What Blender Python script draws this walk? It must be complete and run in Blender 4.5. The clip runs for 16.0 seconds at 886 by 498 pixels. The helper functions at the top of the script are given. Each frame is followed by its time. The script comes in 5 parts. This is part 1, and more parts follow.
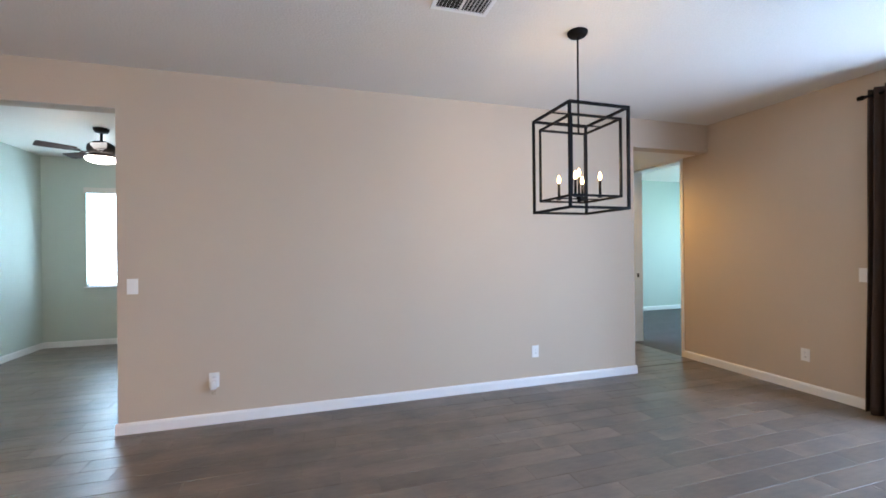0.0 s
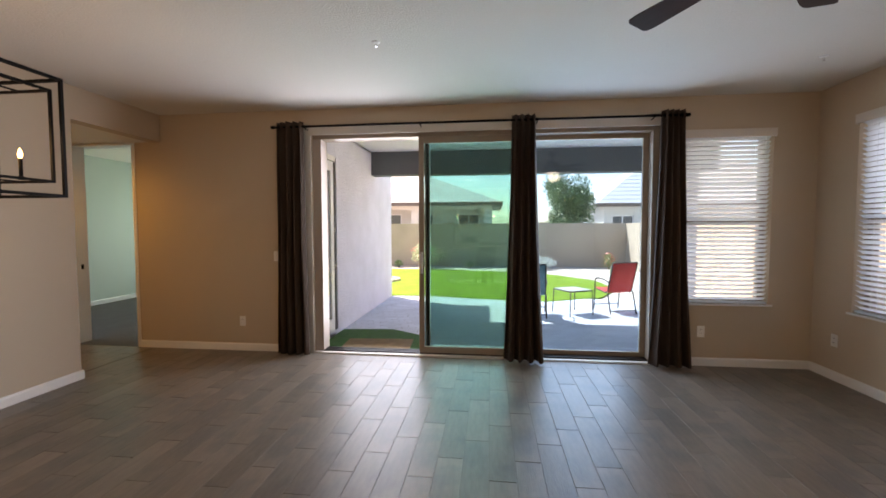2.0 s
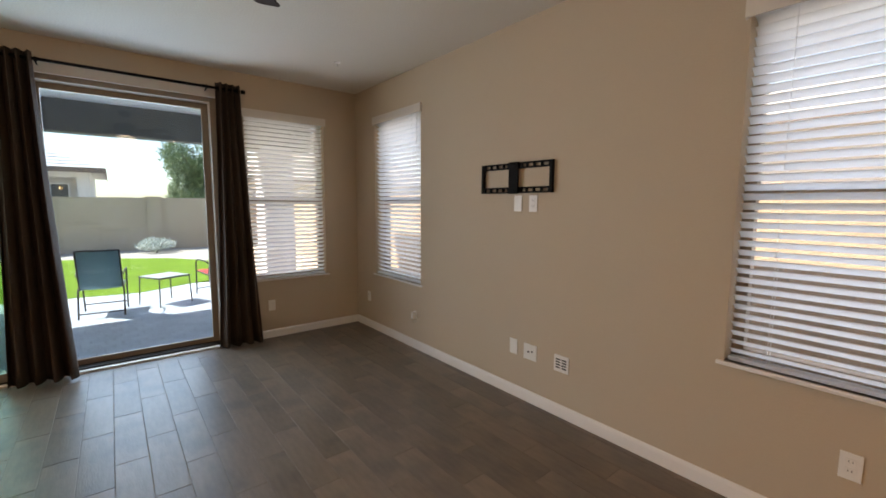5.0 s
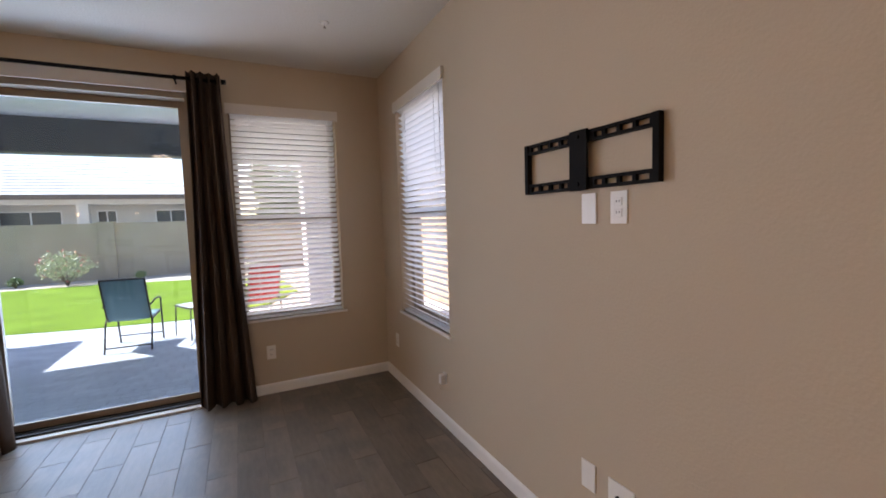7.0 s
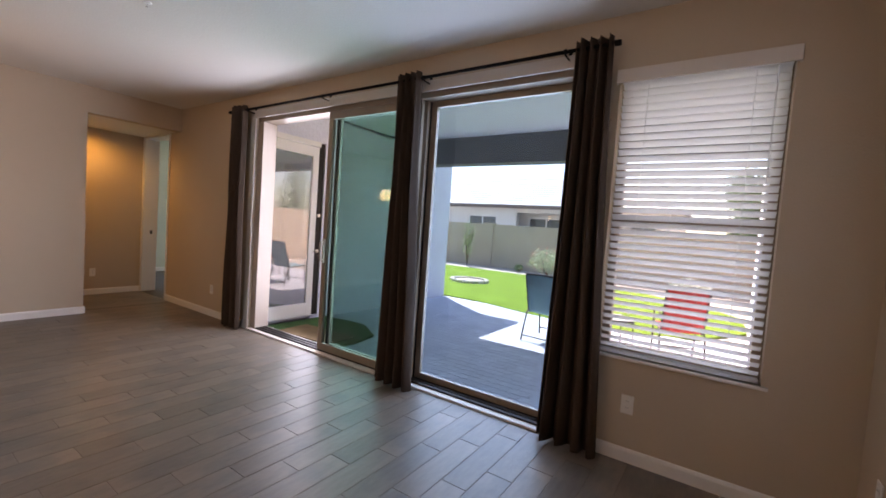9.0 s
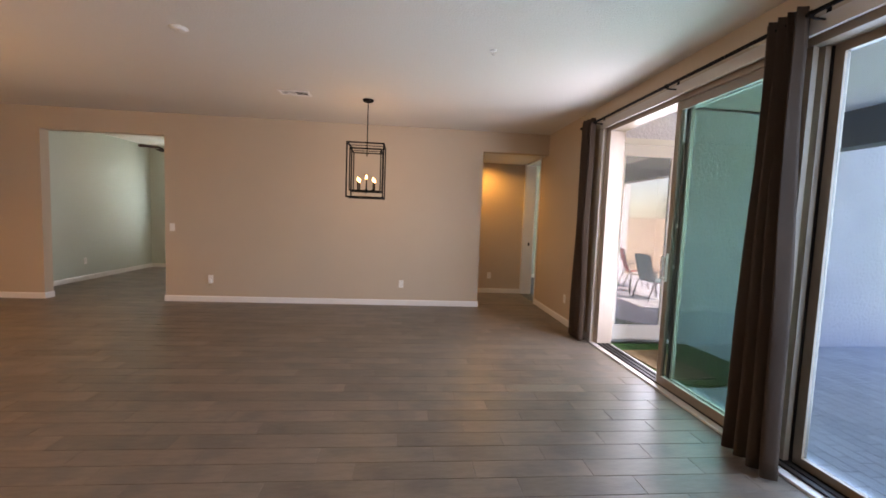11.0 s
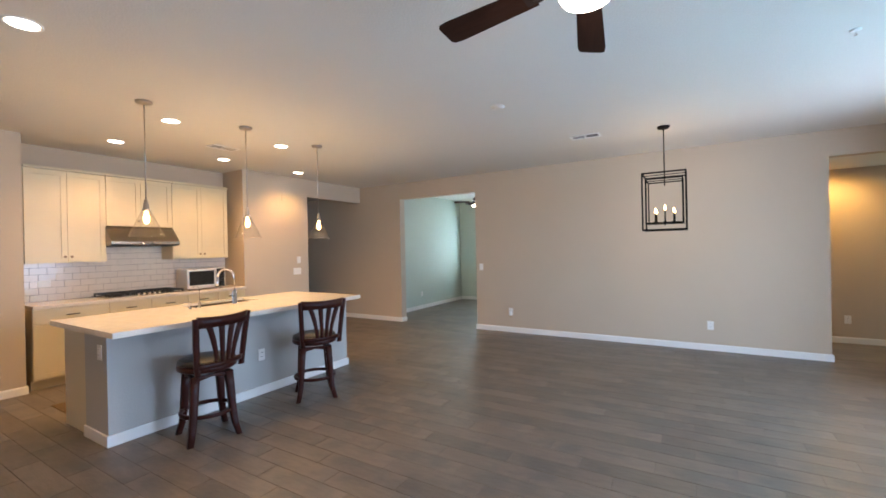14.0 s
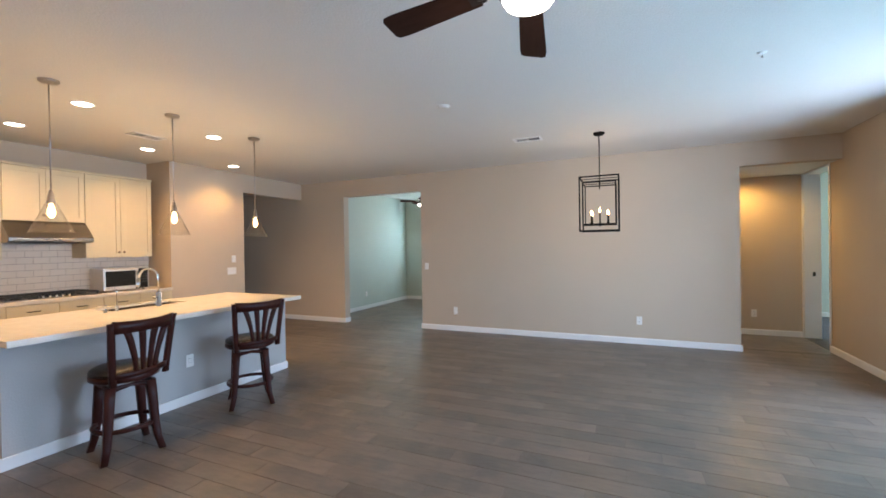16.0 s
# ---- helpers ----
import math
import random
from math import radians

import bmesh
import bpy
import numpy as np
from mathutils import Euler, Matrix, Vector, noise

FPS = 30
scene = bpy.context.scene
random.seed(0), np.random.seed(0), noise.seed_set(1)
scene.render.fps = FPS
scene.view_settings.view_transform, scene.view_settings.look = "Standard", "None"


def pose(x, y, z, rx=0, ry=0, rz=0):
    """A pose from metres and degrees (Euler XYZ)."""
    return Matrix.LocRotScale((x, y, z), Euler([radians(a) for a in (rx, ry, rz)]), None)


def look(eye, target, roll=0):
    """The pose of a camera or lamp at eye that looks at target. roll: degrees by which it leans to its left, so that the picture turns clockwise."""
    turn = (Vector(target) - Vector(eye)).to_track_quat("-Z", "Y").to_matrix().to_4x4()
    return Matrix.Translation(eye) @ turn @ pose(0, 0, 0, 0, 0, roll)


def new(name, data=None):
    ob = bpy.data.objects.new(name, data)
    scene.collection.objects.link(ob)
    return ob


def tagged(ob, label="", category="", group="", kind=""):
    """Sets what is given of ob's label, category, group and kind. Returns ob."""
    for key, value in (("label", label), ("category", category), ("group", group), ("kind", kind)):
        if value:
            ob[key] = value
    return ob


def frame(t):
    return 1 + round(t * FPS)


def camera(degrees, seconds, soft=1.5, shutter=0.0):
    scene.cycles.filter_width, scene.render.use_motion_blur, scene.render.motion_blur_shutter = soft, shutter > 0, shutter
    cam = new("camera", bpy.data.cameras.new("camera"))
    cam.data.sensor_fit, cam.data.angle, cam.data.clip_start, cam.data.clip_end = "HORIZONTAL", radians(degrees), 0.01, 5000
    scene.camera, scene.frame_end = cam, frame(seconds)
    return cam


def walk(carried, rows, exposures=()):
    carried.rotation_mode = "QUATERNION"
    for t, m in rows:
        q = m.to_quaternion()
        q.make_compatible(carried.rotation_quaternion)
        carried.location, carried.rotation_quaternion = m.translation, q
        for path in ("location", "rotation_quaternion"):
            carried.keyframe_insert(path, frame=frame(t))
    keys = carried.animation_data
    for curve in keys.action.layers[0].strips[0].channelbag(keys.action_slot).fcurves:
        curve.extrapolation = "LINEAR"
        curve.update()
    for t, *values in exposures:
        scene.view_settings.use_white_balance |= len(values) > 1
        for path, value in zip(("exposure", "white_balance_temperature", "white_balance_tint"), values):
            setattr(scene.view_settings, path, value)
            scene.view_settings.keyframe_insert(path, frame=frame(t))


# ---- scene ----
cam = camera(94.1, 16.0, soft=1.7)
PATH = [
    (0, (3.638, -4.313, 1.357), (1.726, -3.725, 1.357), -0.6),
    (0.5, (3.56, -4.299, 1.319), (2.108, -2.925, 1.391), 0.9),
    (1, (3.614, -4.281, 1.353), (2.661, -2.526, 1.457), 1.5),
    (1.5, (3.723, -4.355, 1.438), (3.16, -2.436, 1.443), 0.3),
    (2, (3.843, -4.475, 1.416), (3.616, -2.491, 1.318), -0.1),
    (2.5, (3.885, -4.563, 1.491), (4.183, -2.598, 1.275), 0.1),
    (3, (3.891, -4.692, 1.451), (4.526, -2.813, 1.197), 0.6),
    (3.5, (3.971, -4.728, 1.464), (4.831, -2.941, 1.205), 0.5),
    (4, (4.157, -4.738, 1.474), (5.164, -3.026, 1.238), -0.3),
    (4.5, (4.415, -4.728, 1.47), (5.569, -3.111, 1.237), 0.4),
    (4.7, (4.524, -4.688, 1.457), (5.772, -3.141, 1.235), 0.3),
    (6.8, (5.74, -3.818, 1.45), (6.723, -2.08, 1.329), -1.0),
    (7, (5.821, -3.741, 1.446), (6.699, -1.951, 1.297), -1.8),
    (7.5, (6.032, -3.491, 1.412), (6.391, -1.529, 1.26), 0.0),
    (8, (6.225, -3.201, 1.403), (6.257, -1.207, 1.251), 1.2),
    (8.5, (6.333, -2.945, 1.387), (5.919, -0.997, 1.198), 1.4),
    (8.7, (6.389, -2.856, 1.37), (5.655, -1.002, 1.213), 2.5),
    (10.8, (6.427, -2.225, 1.353), (4.479, -1.796, 1.216), 2.4),
    (11, (6.407, -2.19, 1.393), (4.421, -2.012, 1.241), 2.2),
    (11.5, (6.463, -2.284, 1.424), (4.482, -2.521, 1.285), 0.6),
    (12, (6.497, -2.336, 1.436), (4.598, -2.96, 1.367), -0.5),
    (12.5, (6.54, -2.405, 1.443), (4.745, -3.287, 1.421), -0.6),
    (13, (6.564, -2.437, 1.43), (4.83, -3.432, 1.412), -0.7),
    (13.5, (6.566, -2.445, 1.425), (4.848, -3.469, 1.413), -0.9),
    (14, (6.563, -2.423, 1.443), (4.855, -3.462, 1.439), -1.2),
    (14.5, (6.573, -2.426, 1.432), (4.874, -3.482, 1.438), -1.7),
    (15, (6.562, -2.424, 1.435), (4.86, -3.474, 1.437), -1.7),
    (15.5, (6.557, -2.42, 1.447), (4.815, -3.402, 1.44), -1.8),
    (16, (6.536, -2.424, 1.438), (4.707, -3.232, 1.427), -0.9),
]
EXPO = [(0, 2.78, 5450, 15), (0.5, 2.22, 6400, 18), (0.8, 2.06, 7100, 24), (1.5, 1.82, 7750, 25), (3.5, 1.66, 8300, 22), (4.5, 1.66, 8800, 22), (7.0, 1.72, 8100, 31), (7.5, 1.9, 7900, 33), (8.5, 1.64, 7700, 33), (11, 2.02, 7800, 29), (11.6, 2.4, 7200, 23), (12.5, 2.55, 6300, 17), (16, 2.51, 5750, 12)]
walk(cam, [(t, look(eye, target, roll)) for t, eye, target, roll in PATH], EXPO)
WALL_RGB = (0.53, 0.44, 0.335)
CEIL_RGB = (0.70, 0.67, 0.61)
CHAN_W, PEND_W, FAN_W, CAN_W, PASS_W = 2.6, 2.1, 1.8, 13.0, 11.5
FAN_TURN = 46
STOOL_A, STOOL_B = 7, -16

# ---- light ----
world = bpy.data.worlds.new("world")
scene.world = world
world.use_nodes = True
wn = world.node_tree
sky = wn.nodes.new("ShaderNodeTexSky")
sky.sky_type, sky.sun_disc = "NISHITA", False
sky.sun_elevation, sky.sun_rotation = radians(51), radians(-56.5)
wn.nodes["Background"].inputs["Strength"].default_value = 0.15
wn.links.new(sky.outputs[0], wn.nodes["Background"].inputs[0])

sun = new("sun", bpy.data.lights.new("sun", "SUN"))
sun.data.energy, sun.data.angle, sun.data.color = 5.0, radians(0.5), (1.0, 0.96, 0.9)
sun.matrix_world = look((-5.5, 3.64, 8.1), (0, 0, 0))


def area_light(name, m, sx, sy, power, color):
    ob = new(name, bpy.data.lights.new(name, "AREA"))
    ob.data.shape, ob.data.size, ob.data.size_y = "RECTANGLE", sx, sy
    ob.data.energy, ob.data.color = power, color
    ob.matrix_world = m
    return ob


def spot_light(name, at, power, color, angle=130, radius=0.05):
    ob = new(name, bpy.data.lights.new(name, "SPOT"))
    ob.data.energy, ob.data.color, ob.data.spot_size, ob.data.spot_blend, ob.data.shadow_soft_size = power, color, radians(angle), 0.7, radius
    ob.matrix_world = pose(*at)
    return ob


def point_light(name, at, power, color, radius=0.03):
    ob = new(name, bpy.data.lights.new(name, "POINT"))
    ob.data.energy, ob.data.color, ob.data.shadow_soft_size = power, color, radius
    ob.location = at
    return ob


WARM = (1.0, 0.66, 0.30)

# ---- materials ----
def mat(name, color, rough=0.5, metal=0.0, vary=0.08, scale=6.0, grain=60.0, bump=0.02, spec=0.5, stretch=(1, 1, 1), bscale=None, emit=None, each=0.0):
    """A surface whose colour drifts at two scales, with fine relief."""
    m = bpy.data.materials.new(name)
    m.use_nodes = True
    t = m.node_tree
    b = t.nodes["Principled BSDF"]
    tc = t.nodes.new("ShaderNodeTexCoord")
    mp = t.nodes.new("ShaderNodeMapping")
    mp.inputs["Scale"].default_value = stretch
    t.links.new(tc.outputs["Object"], mp.inputs[0])
    n1 = t.nodes.new("ShaderNodeTexNoise")
    n1.inputs["Scale"].default_value, n1.inputs["Detail"].default_value = scale, 4
    n2 = t.nodes.new("ShaderNodeTexNoise")
    n2.inputs["Scale"].default_value, n2.inputs["Detail"].default_value = grain, 3
    for n in (n1, n2):
        t.links.new(mp.outputs[0], n.inputs["Vector"])
    add = t.nodes.new("ShaderNodeMath")
    add.operation = "MULTIPLY_ADD"
    add.inputs[1].default_value = 0.5
    t.links.new(n2.outputs["Fac"], add.inputs[0])
    t.links.new(n1.outputs["Fac"], add.inputs[2])
    last = add.outputs[0]
    if each:
        oi = t.nodes.new("ShaderNodeObjectInfo")
        ge = t.nodes.new("ShaderNodeNewGeometry")
        sm = t.nodes.new("ShaderNodeMath")
        sm.operation = "ADD"
        t.links.new(oi.outputs["Random"], sm.inputs[0])
        t.links.new(ge.outputs["Random Per Island"], sm.inputs[1])
        fr = t.nodes.new("ShaderNodeMath")
        fr.operation = "FRACT"
        t.links.new(sm.outputs[0], fr.inputs[0])
        ad = t.nodes.new("ShaderNodeMath")
        ad.operation = "MULTIPLY_ADD"
        ad.inputs[1].default_value = each
        t.links.new(fr.outputs[0], ad.inputs[0])
        t.links.new(last, ad.inputs[2])
        last = ad.outputs[0]
    rg = t.nodes.new("ShaderNodeMapRange")
    rg.inputs["From Min"].default_value, rg.inputs["From Max"].default_value = 0.45, 1.05 + each
    rg.inputs["To Min"].default_value, rg.inputs["To Max"].default_value = 1 - vary, 1 + vary
    t.links.new(last, rg.inputs["Value"])
    mx = t.nodes.new("ShaderNodeVectorMath")
    mx.operation = "SCALE"
    mx.inputs[0].default_value = color
    t.links.new(rg.outputs[0], mx.inputs["Scale"])
    t.links.new(mx.outputs[0], b.inputs["Base Color"])
    b.inputs["Roughness"].default_value, b.inputs["Metallic"].default_value = rough, metal
    b.inputs["Specular IOR Level"].default_value = spec
    if bump:
        bp = t.nodes.new("ShaderNodeBump")
        bp.inputs["Strength"].default_value, bp.inputs["Distance"].default_value = 0.6, bump * 0.1
        src = n2
        if bscale:
            src = t.nodes.new("ShaderNodeTexNoise")
            src.inputs["Scale"].default_value, src.inputs["Detail"].default_value = bscale, 5
            t.links.new(mp.outputs[0], src.inputs["Vector"])
        t.links.new(src.outputs["Fac"], bp.inputs["Height"])
        t.links.new(bp.outputs[0], b.inputs["Normal"])
    if emit:
        b.inputs["Emission Color"].default_value = (*emit[0], 1)
        b.inputs["Emission Strength"].default_value = emit[1]
    return m


def glass_mat(name, tint, ior=1.5, rough=0.0):
    """Clear or tinted pane: straight through but for the tint, with a mirror gloss by Fresnel."""
    m = bpy.data.materials.new(name)
    m.use_nodes = True
    t = m.node_tree
    t.nodes.remove(t.nodes["Principled BSDF"])
    tr, gl, fr, mx = (t.nodes.new("ShaderNode" + k) for k in ("BsdfTransparent", "BsdfGlossy", "LayerWeight", "MixShader"))
    po, sc = t.nodes.new("ShaderNodeMath"), t.nodes.new("ShaderNodeMath")
    po.operation, sc.operation = "POWER", "MULTIPLY_ADD"
    po.inputs[1].default_value, sc.inputs[1].default_value, sc.inputs[2].default_value = 5.0, 0.8, ((ior - 1) / (ior + 1)) ** 2
    tr.inputs[0].default_value = (*tint, 1)
    gl.inputs["Roughness"].default_value = rough
    fr.inputs["Blend"].default_value = 0.5
    t.links.new(fr.outputs["Facing"], po.inputs[0])
    t.links.new(po.outputs[0], sc.inputs[0])
    t.links.new(sc.outputs[0], mx.inputs[0])
    t.links.new(tr.outputs[0], mx.inputs[1])
    t.links.new(gl.outputs[0], mx.inputs[2])
    t.links.new(mx.outputs[0], t.nodes["Material Output"].inputs[0])
    return m


def plank_mat():
    """Porcelain plank with a wood-like, lengthwise grain and clouds of grey and brown."""
    m = mat("floor_plank", (0.168, 0.136, 0.107), 0.35, vary=0.42, scale=1.3, grain=9, bump=0.02, stretch=(5.0, 1.0, 1.0), bscale=26, each=0.32)
    t = m.node_tree
    b = t.nodes["Principled BSDF"]
    b.inputs["Specular IOR Level"].default_value = 0.36
    old = b.inputs["Base Color"].links[0].from_socket
    tc, no, oi, off, rg, mx = (t.nodes.new("ShaderNode" + k) for k in ("TexCoord", "TexNoise", "ObjectInfo", "VectorMath", "MapRange", "MixRGB"))
    off.operation = "ADD"
    t.links.new(tc.outputs["Object"], off.inputs[0])
    t.links.new(oi.outputs["Random"], off.inputs[1])
    no.inputs["Scale"].default_value, no.inputs["Detail"].default_value = 3.4, 5
    rg.inputs["From Min"].default_value, rg.inputs["From Max"].default_value = 0.46, 0.62
    mx.blend_type = "MULTIPLY"
    mx.inputs[2].default_value = (0.76, 0.80, 0.86, 1)
    t.links.new(off.outputs[0], no.inputs["Vector"])
    t.links.new(no.outputs["Fac"], rg.inputs["Value"])
    t.links.new(rg.outputs[0], mx.inputs[0])
    t.links.new(old, mx.inputs[1])
    t.links.new(mx.outputs[0], b.inputs["Base Color"])
    return m


M_WALL = mat("greige_paint", WALL_RGB, 0.75, vary=0.03, scale=1.2, grain=180, bump=0.018, bscale=90, spec=0.3)
M_CEIL = mat("ceiling_paint", CEIL_RGB, 0.85, vary=0.02, scale=0.8, grain=160, bump=0.05, bscale=70, spec=0.2)
M_TRIM = mat("white_trim_paint", (0.78, 0.77, 0.75), 0.35, vary=0.03, scale=3, grain=120, bump=0.004)
M_PLANK = plank_mat()
M_GROUT = mat("dark_grout", (0.145, 0.120, 0.096), 0.85, vary=0.15, grain=200)
M_ALU = mat("almond_frame", (0.27, 0.21, 0.155), 0.42, vary=0.05, scale=3, grain=90, bump=0.004)
M_CREAM = mat("cream_casing", (0.66, 0.62, 0.57), 0.45, vary=0.04, scale=3, grain=90, bump=0.004)
# the casing's cream, darkened to offset the strong daylight on the jamb
M_JAMB = mat("darkened_cream_jamb", (0.36, 0.30, 0.25), 0.5, vary=0.05, scale=3, grain=90, bump=0.004)
M_BRONZE = mat("dark_bronze", (0.016, 0.012, 0.010), 0.5, 0.0, spec=0.22, vary=0.12, scale=14, grain=160, bump=0.004)
M_BLACK = mat("black_steel", (0.006, 0.005, 0.0045), 0.65, 0.0, spec=0.1, vary=0.12, scale=14, grain=160, bump=0.004)
M_CURTAIN = mat("charcoal_curtain", (0.062, 0.042, 0.031), 0.75, spec=0.15, vary=0.18, scale=5, grain=500, bump=0.03, stretch=(1, 1, 0.4))
M_BLIND = mat("white_blind", (0.80, 0.83, 0.86), 0.4, vary=0.03, scale=5, grain=100, bump=0.003)
bt = M_BLIND.node_tree
bl, ad = bt.nodes.new("ShaderNodeBsdfTranslucent"), bt.nodes.new("ShaderNodeMixShader")
bl.inputs[0].default_value = (0.92, 0.94, 0.95, 1)
ad.inputs[0].default_value = 0.8
bt.links.new(bt.nodes["Principled BSDF"].outputs[0], ad.inputs[1])
bt.links.new(bl.outputs[0], ad.inputs[2])
bt.links.new(ad.outputs[0], bt.nodes["Material Output"].inputs[0])
M_PLATE = mat("white_plastic", (0.80, 0.79, 0.76), 0.35, vary=0.02, scale=8, grain=100, bump=0.002)
M_SLOT = mat("dark_slot", (0.012, 0.012, 0.012), 0.6)
M_CAB = mat("cream_cabinet_paint", (0.60, 0.515, 0.34), 0.38, vary=0.03, scale=3, grain=90, bump=0.004)
M_QUARTZ = mat("pale_quartz", (0.66, 0.60, 0.51), 0.22, vary=0.07, scale=14, grain=240, bump=0.002)
M_TILE = mat("white_glazed_tile", (0.66, 0.60, 0.53), 0.14, vary=0.04, scale=5, grain=60, bump=0.004, each=0.3)
M_TGROUT = mat("grey_tile_grout", (0.13, 0.12, 0.115), 0.9)
M_STEEL = mat("brushed_steel", (0.25, 0.235, 0.22), 0.25, 1.0, vary=0.08, scale=4, grain=160, bump=0.004, stretch=(1, 14, 14))
M_STEELL = mat("light_steel", (0.62, 0.56, 0.48), 0.35, 0.9, vary=0.06, scale=4, grain=160, bump=0.003, stretch=(1, 14, 14))
M_SINK = mat("dark_satin_steel", (0.018, 0.014, 0.011), 0.8, 0.0, spec=0.08, vary=0.08, scale=4, grain=160, bump=0.003)
# the cool daylight on the island front is put into this grey
M_ISLE = mat("daylit_island_paint", (0.43, 0.425, 0.41), 0.7, vary=0.03, scale=1.2, grain=180, bump=0.03, bscale=90, spec=0.3)
M_KNOB = mat("aged_bronze", (0.22, 0.15, 0.10), 0.35, 0.8, vary=0.1, bump=0.002)
M_CHROME = mat("polished_chrome", (0.80, 0.80, 0.81), 0.08, 1.0, vary=0.02, bump=0)
M_NICKEL = mat("brushed_nickel", (0.50, 0.46, 0.42), 0.3, 1.0, vary=0.05, bump=0.002)
M_DWOOD = mat("dark_cherry_wood", (0.032, 0.0085, 0.006), 0.32, spec=0.2, vary=0.35, scale=4, grain=40, bump=0.01, stretch=(6, 6, 1))
M_LEATHER = mat("black_leather", (0.014, 0.012, 0.011), 0.38, vary=0.15, scale=12, grain=260, bump=0.03)
M_FANWOOD = mat("walnut_blade", (0.028, 0.013, 0.009), 0.6, spec=0.1, vary=0.3, scale=3, grain=30, bump=0.004, stretch=(1, 10, 1))
# the sky's blue cast on the shaded wing wall is mixed into this colour
M_STUCCO = mat("sky_tinted_stucco", (0.69, 0.70, 0.78), 0.92, vary=0.10, scale=2.2, grain=30, bump=0.25, bscale=26, spec=0.15)
M_DKBEAM = mat("dark_patio_beam", (0.12, 0.125, 0.13), 0.8, vary=0.08, scale=3, grain=40, bump=0.06)
M_PATCEIL = mat("patio_ceiling", (0.74, 0.75, 0.73), 0.85, vary=0.05, scale=2, grain=50, bump=0.05)
M_PAVER = mat("grey_paver", (0.52, 0.55, 0.61), 0.88, vary=0.2, scale=3, grain=60, bump=0.12, each=0.5)
M_SAND = mat("joint_sand", (0.13, 0.12, 0.11), 0.95, vary=0.2, grain=150)
M_GRAVEL = mat("desert_gravel", (0.52, 0.45, 0.38), 0.95, vary=0.3, scale=8, grain=90, bump=0.3, bscale=45)
M_TURF = mat("artificial_turf", (0.17, 0.28, 0.035), 0.95, spec=0.08, vary=0.25, scale=1.5, grain=90, bump=0.3, bscale=180)
M_MATG = mat("green_turf_mat", (0.025, 0.10, 0.012), 0.9, vary=0.3, scale=9, grain=220, bump=0.3, bscale=220)
M_COIR = mat("coir_mat", (0.20, 0.125, 0.055), 0.95, vary=0.25, scale=9, grain=260, bump=0.3, bscale=260)
M_BLOCK = mat("tan_block_wall", (0.45, 0.36, 0.275), 0.92, vary=0.1, scale=1.4, grain=40, bump=0.15, bscale=40)
M_HSTUCCO = mat("house_stucco", (0.62, 0.59, 0.54), 0.92, vary=0.06, scale=1.5, grain=30, bump=0.1)
M_ROOF = mat("grey_roof_tile", (0.52, 0.51, 0.50), 0.85, vary=0.2, scale=2, grain=30, bump=0.1, each=0.4)
M_FASCIA = mat("brown_fascia", (0.14, 0.11, 0.09), 0.8)
M_LEAF = mat("tree_leaf", (0.14, 0.21, 0.085), 0.5, vary=0.45, scale=4, grain=30, bump=0, each=0.5)
M_BARK = mat("bark", (0.10, 0.07, 0.05), 0.9, vary=0.25, scale=8, grain=60, bump=0.3)
M_SHRUB = mat("shrub_leaf", (0.27, 0.34, 0.14), 0.6, vary=0.4, scale=6, grain=30, bump=0, each=0.5)
M_AGAVE = mat("grey_leaf", (0.50, 0.55, 0.50), 0.6, vary=0.3, scale=6, grain=30, bump=0, each=0.5)
M_ROSE = mat("rose_leaf", (0.48, 0.52, 0.32), 0.6, vary=0.4, scale=6, grain=30, bump=0, each=0.5)
M_FLOWER = mat("coral_flower", (0.75, 0.22, 0.18), 0.6, vary=0.3, each=0.4)
M_FLOWERW = mat("white_flower", (0.75, 0.73, 0.66), 0.6, vary=0.15, each=0.3)
M_RED = mat("red_sling", (0.72, 0.045, 0.03), 0.6, vary=0.06, scale=5, grain=400, bump=0.03)
M_TEALSL = mat("teal_sling", (0.16, 0.31, 0.34), 0.6, vary=0.06, scale=5, grain=400, bump=0.03)
M_FRAMEC = mat("bronze_chair_frame", (0.06, 0.05, 0.045), 0.45, 0.4)
M_TABLE = mat("frosted_table_top", (0.5, 0.52, 0.5), 0.3)
M_CARPET = mat("grey_carpet", (0.10, 0.095, 0.09), 0.95, vary=0.15, scale=5, grain=300, bump=0.2, bscale=300)
M_MINT = mat("pale_green_paint", (0.50, 0.56, 0.50), 0.75, vary=0.03, scale=1.2, grain=180, bump=0.03, bscale=90, spec=0.3)
M_GLASS = glass_mat("clear_glass", (0.66, 0.80, 0.89))
M_TEALG = glass_mat("tinted_glass", (0.63, 0.78, 0.76))
M_WGLASS = glass_mat("window_glass", (0.93, 0.96, 0.97))
M_LAMPG = glass_mat("lamp_glass", (0.985, 0.975, 0.96), 1.6)
M_BULB = mat("warm_bulb", (1, 0.8, 0.5), 0.4, vary=0, bump=0, emit=((1.0, 0.52, 0.15), 4.5))
M_CAN = mat("recessed_lens", (1, 0.9, 0.8), 0.4, vary=0, bump=0, emit=((1.0, 0.80, 0.58), 4.0))
M_DOME = mat("opal_dome", (1, 0.9, 0.8), 0.4, vary=0, bump=0, emit=((1.0, 0.83, 0.62), 3.0))
M_HPANE = mat("house_pane", (0.10, 0.11, 0.11), 0.1)
M_OVEN = mat("dark_oven_glass", (0.012, 0.012, 0.013), 0.12)
M_IRON = mat("cast_iron", (0.018, 0.018, 0.018), 0.55, 0.3, bump=0.02)


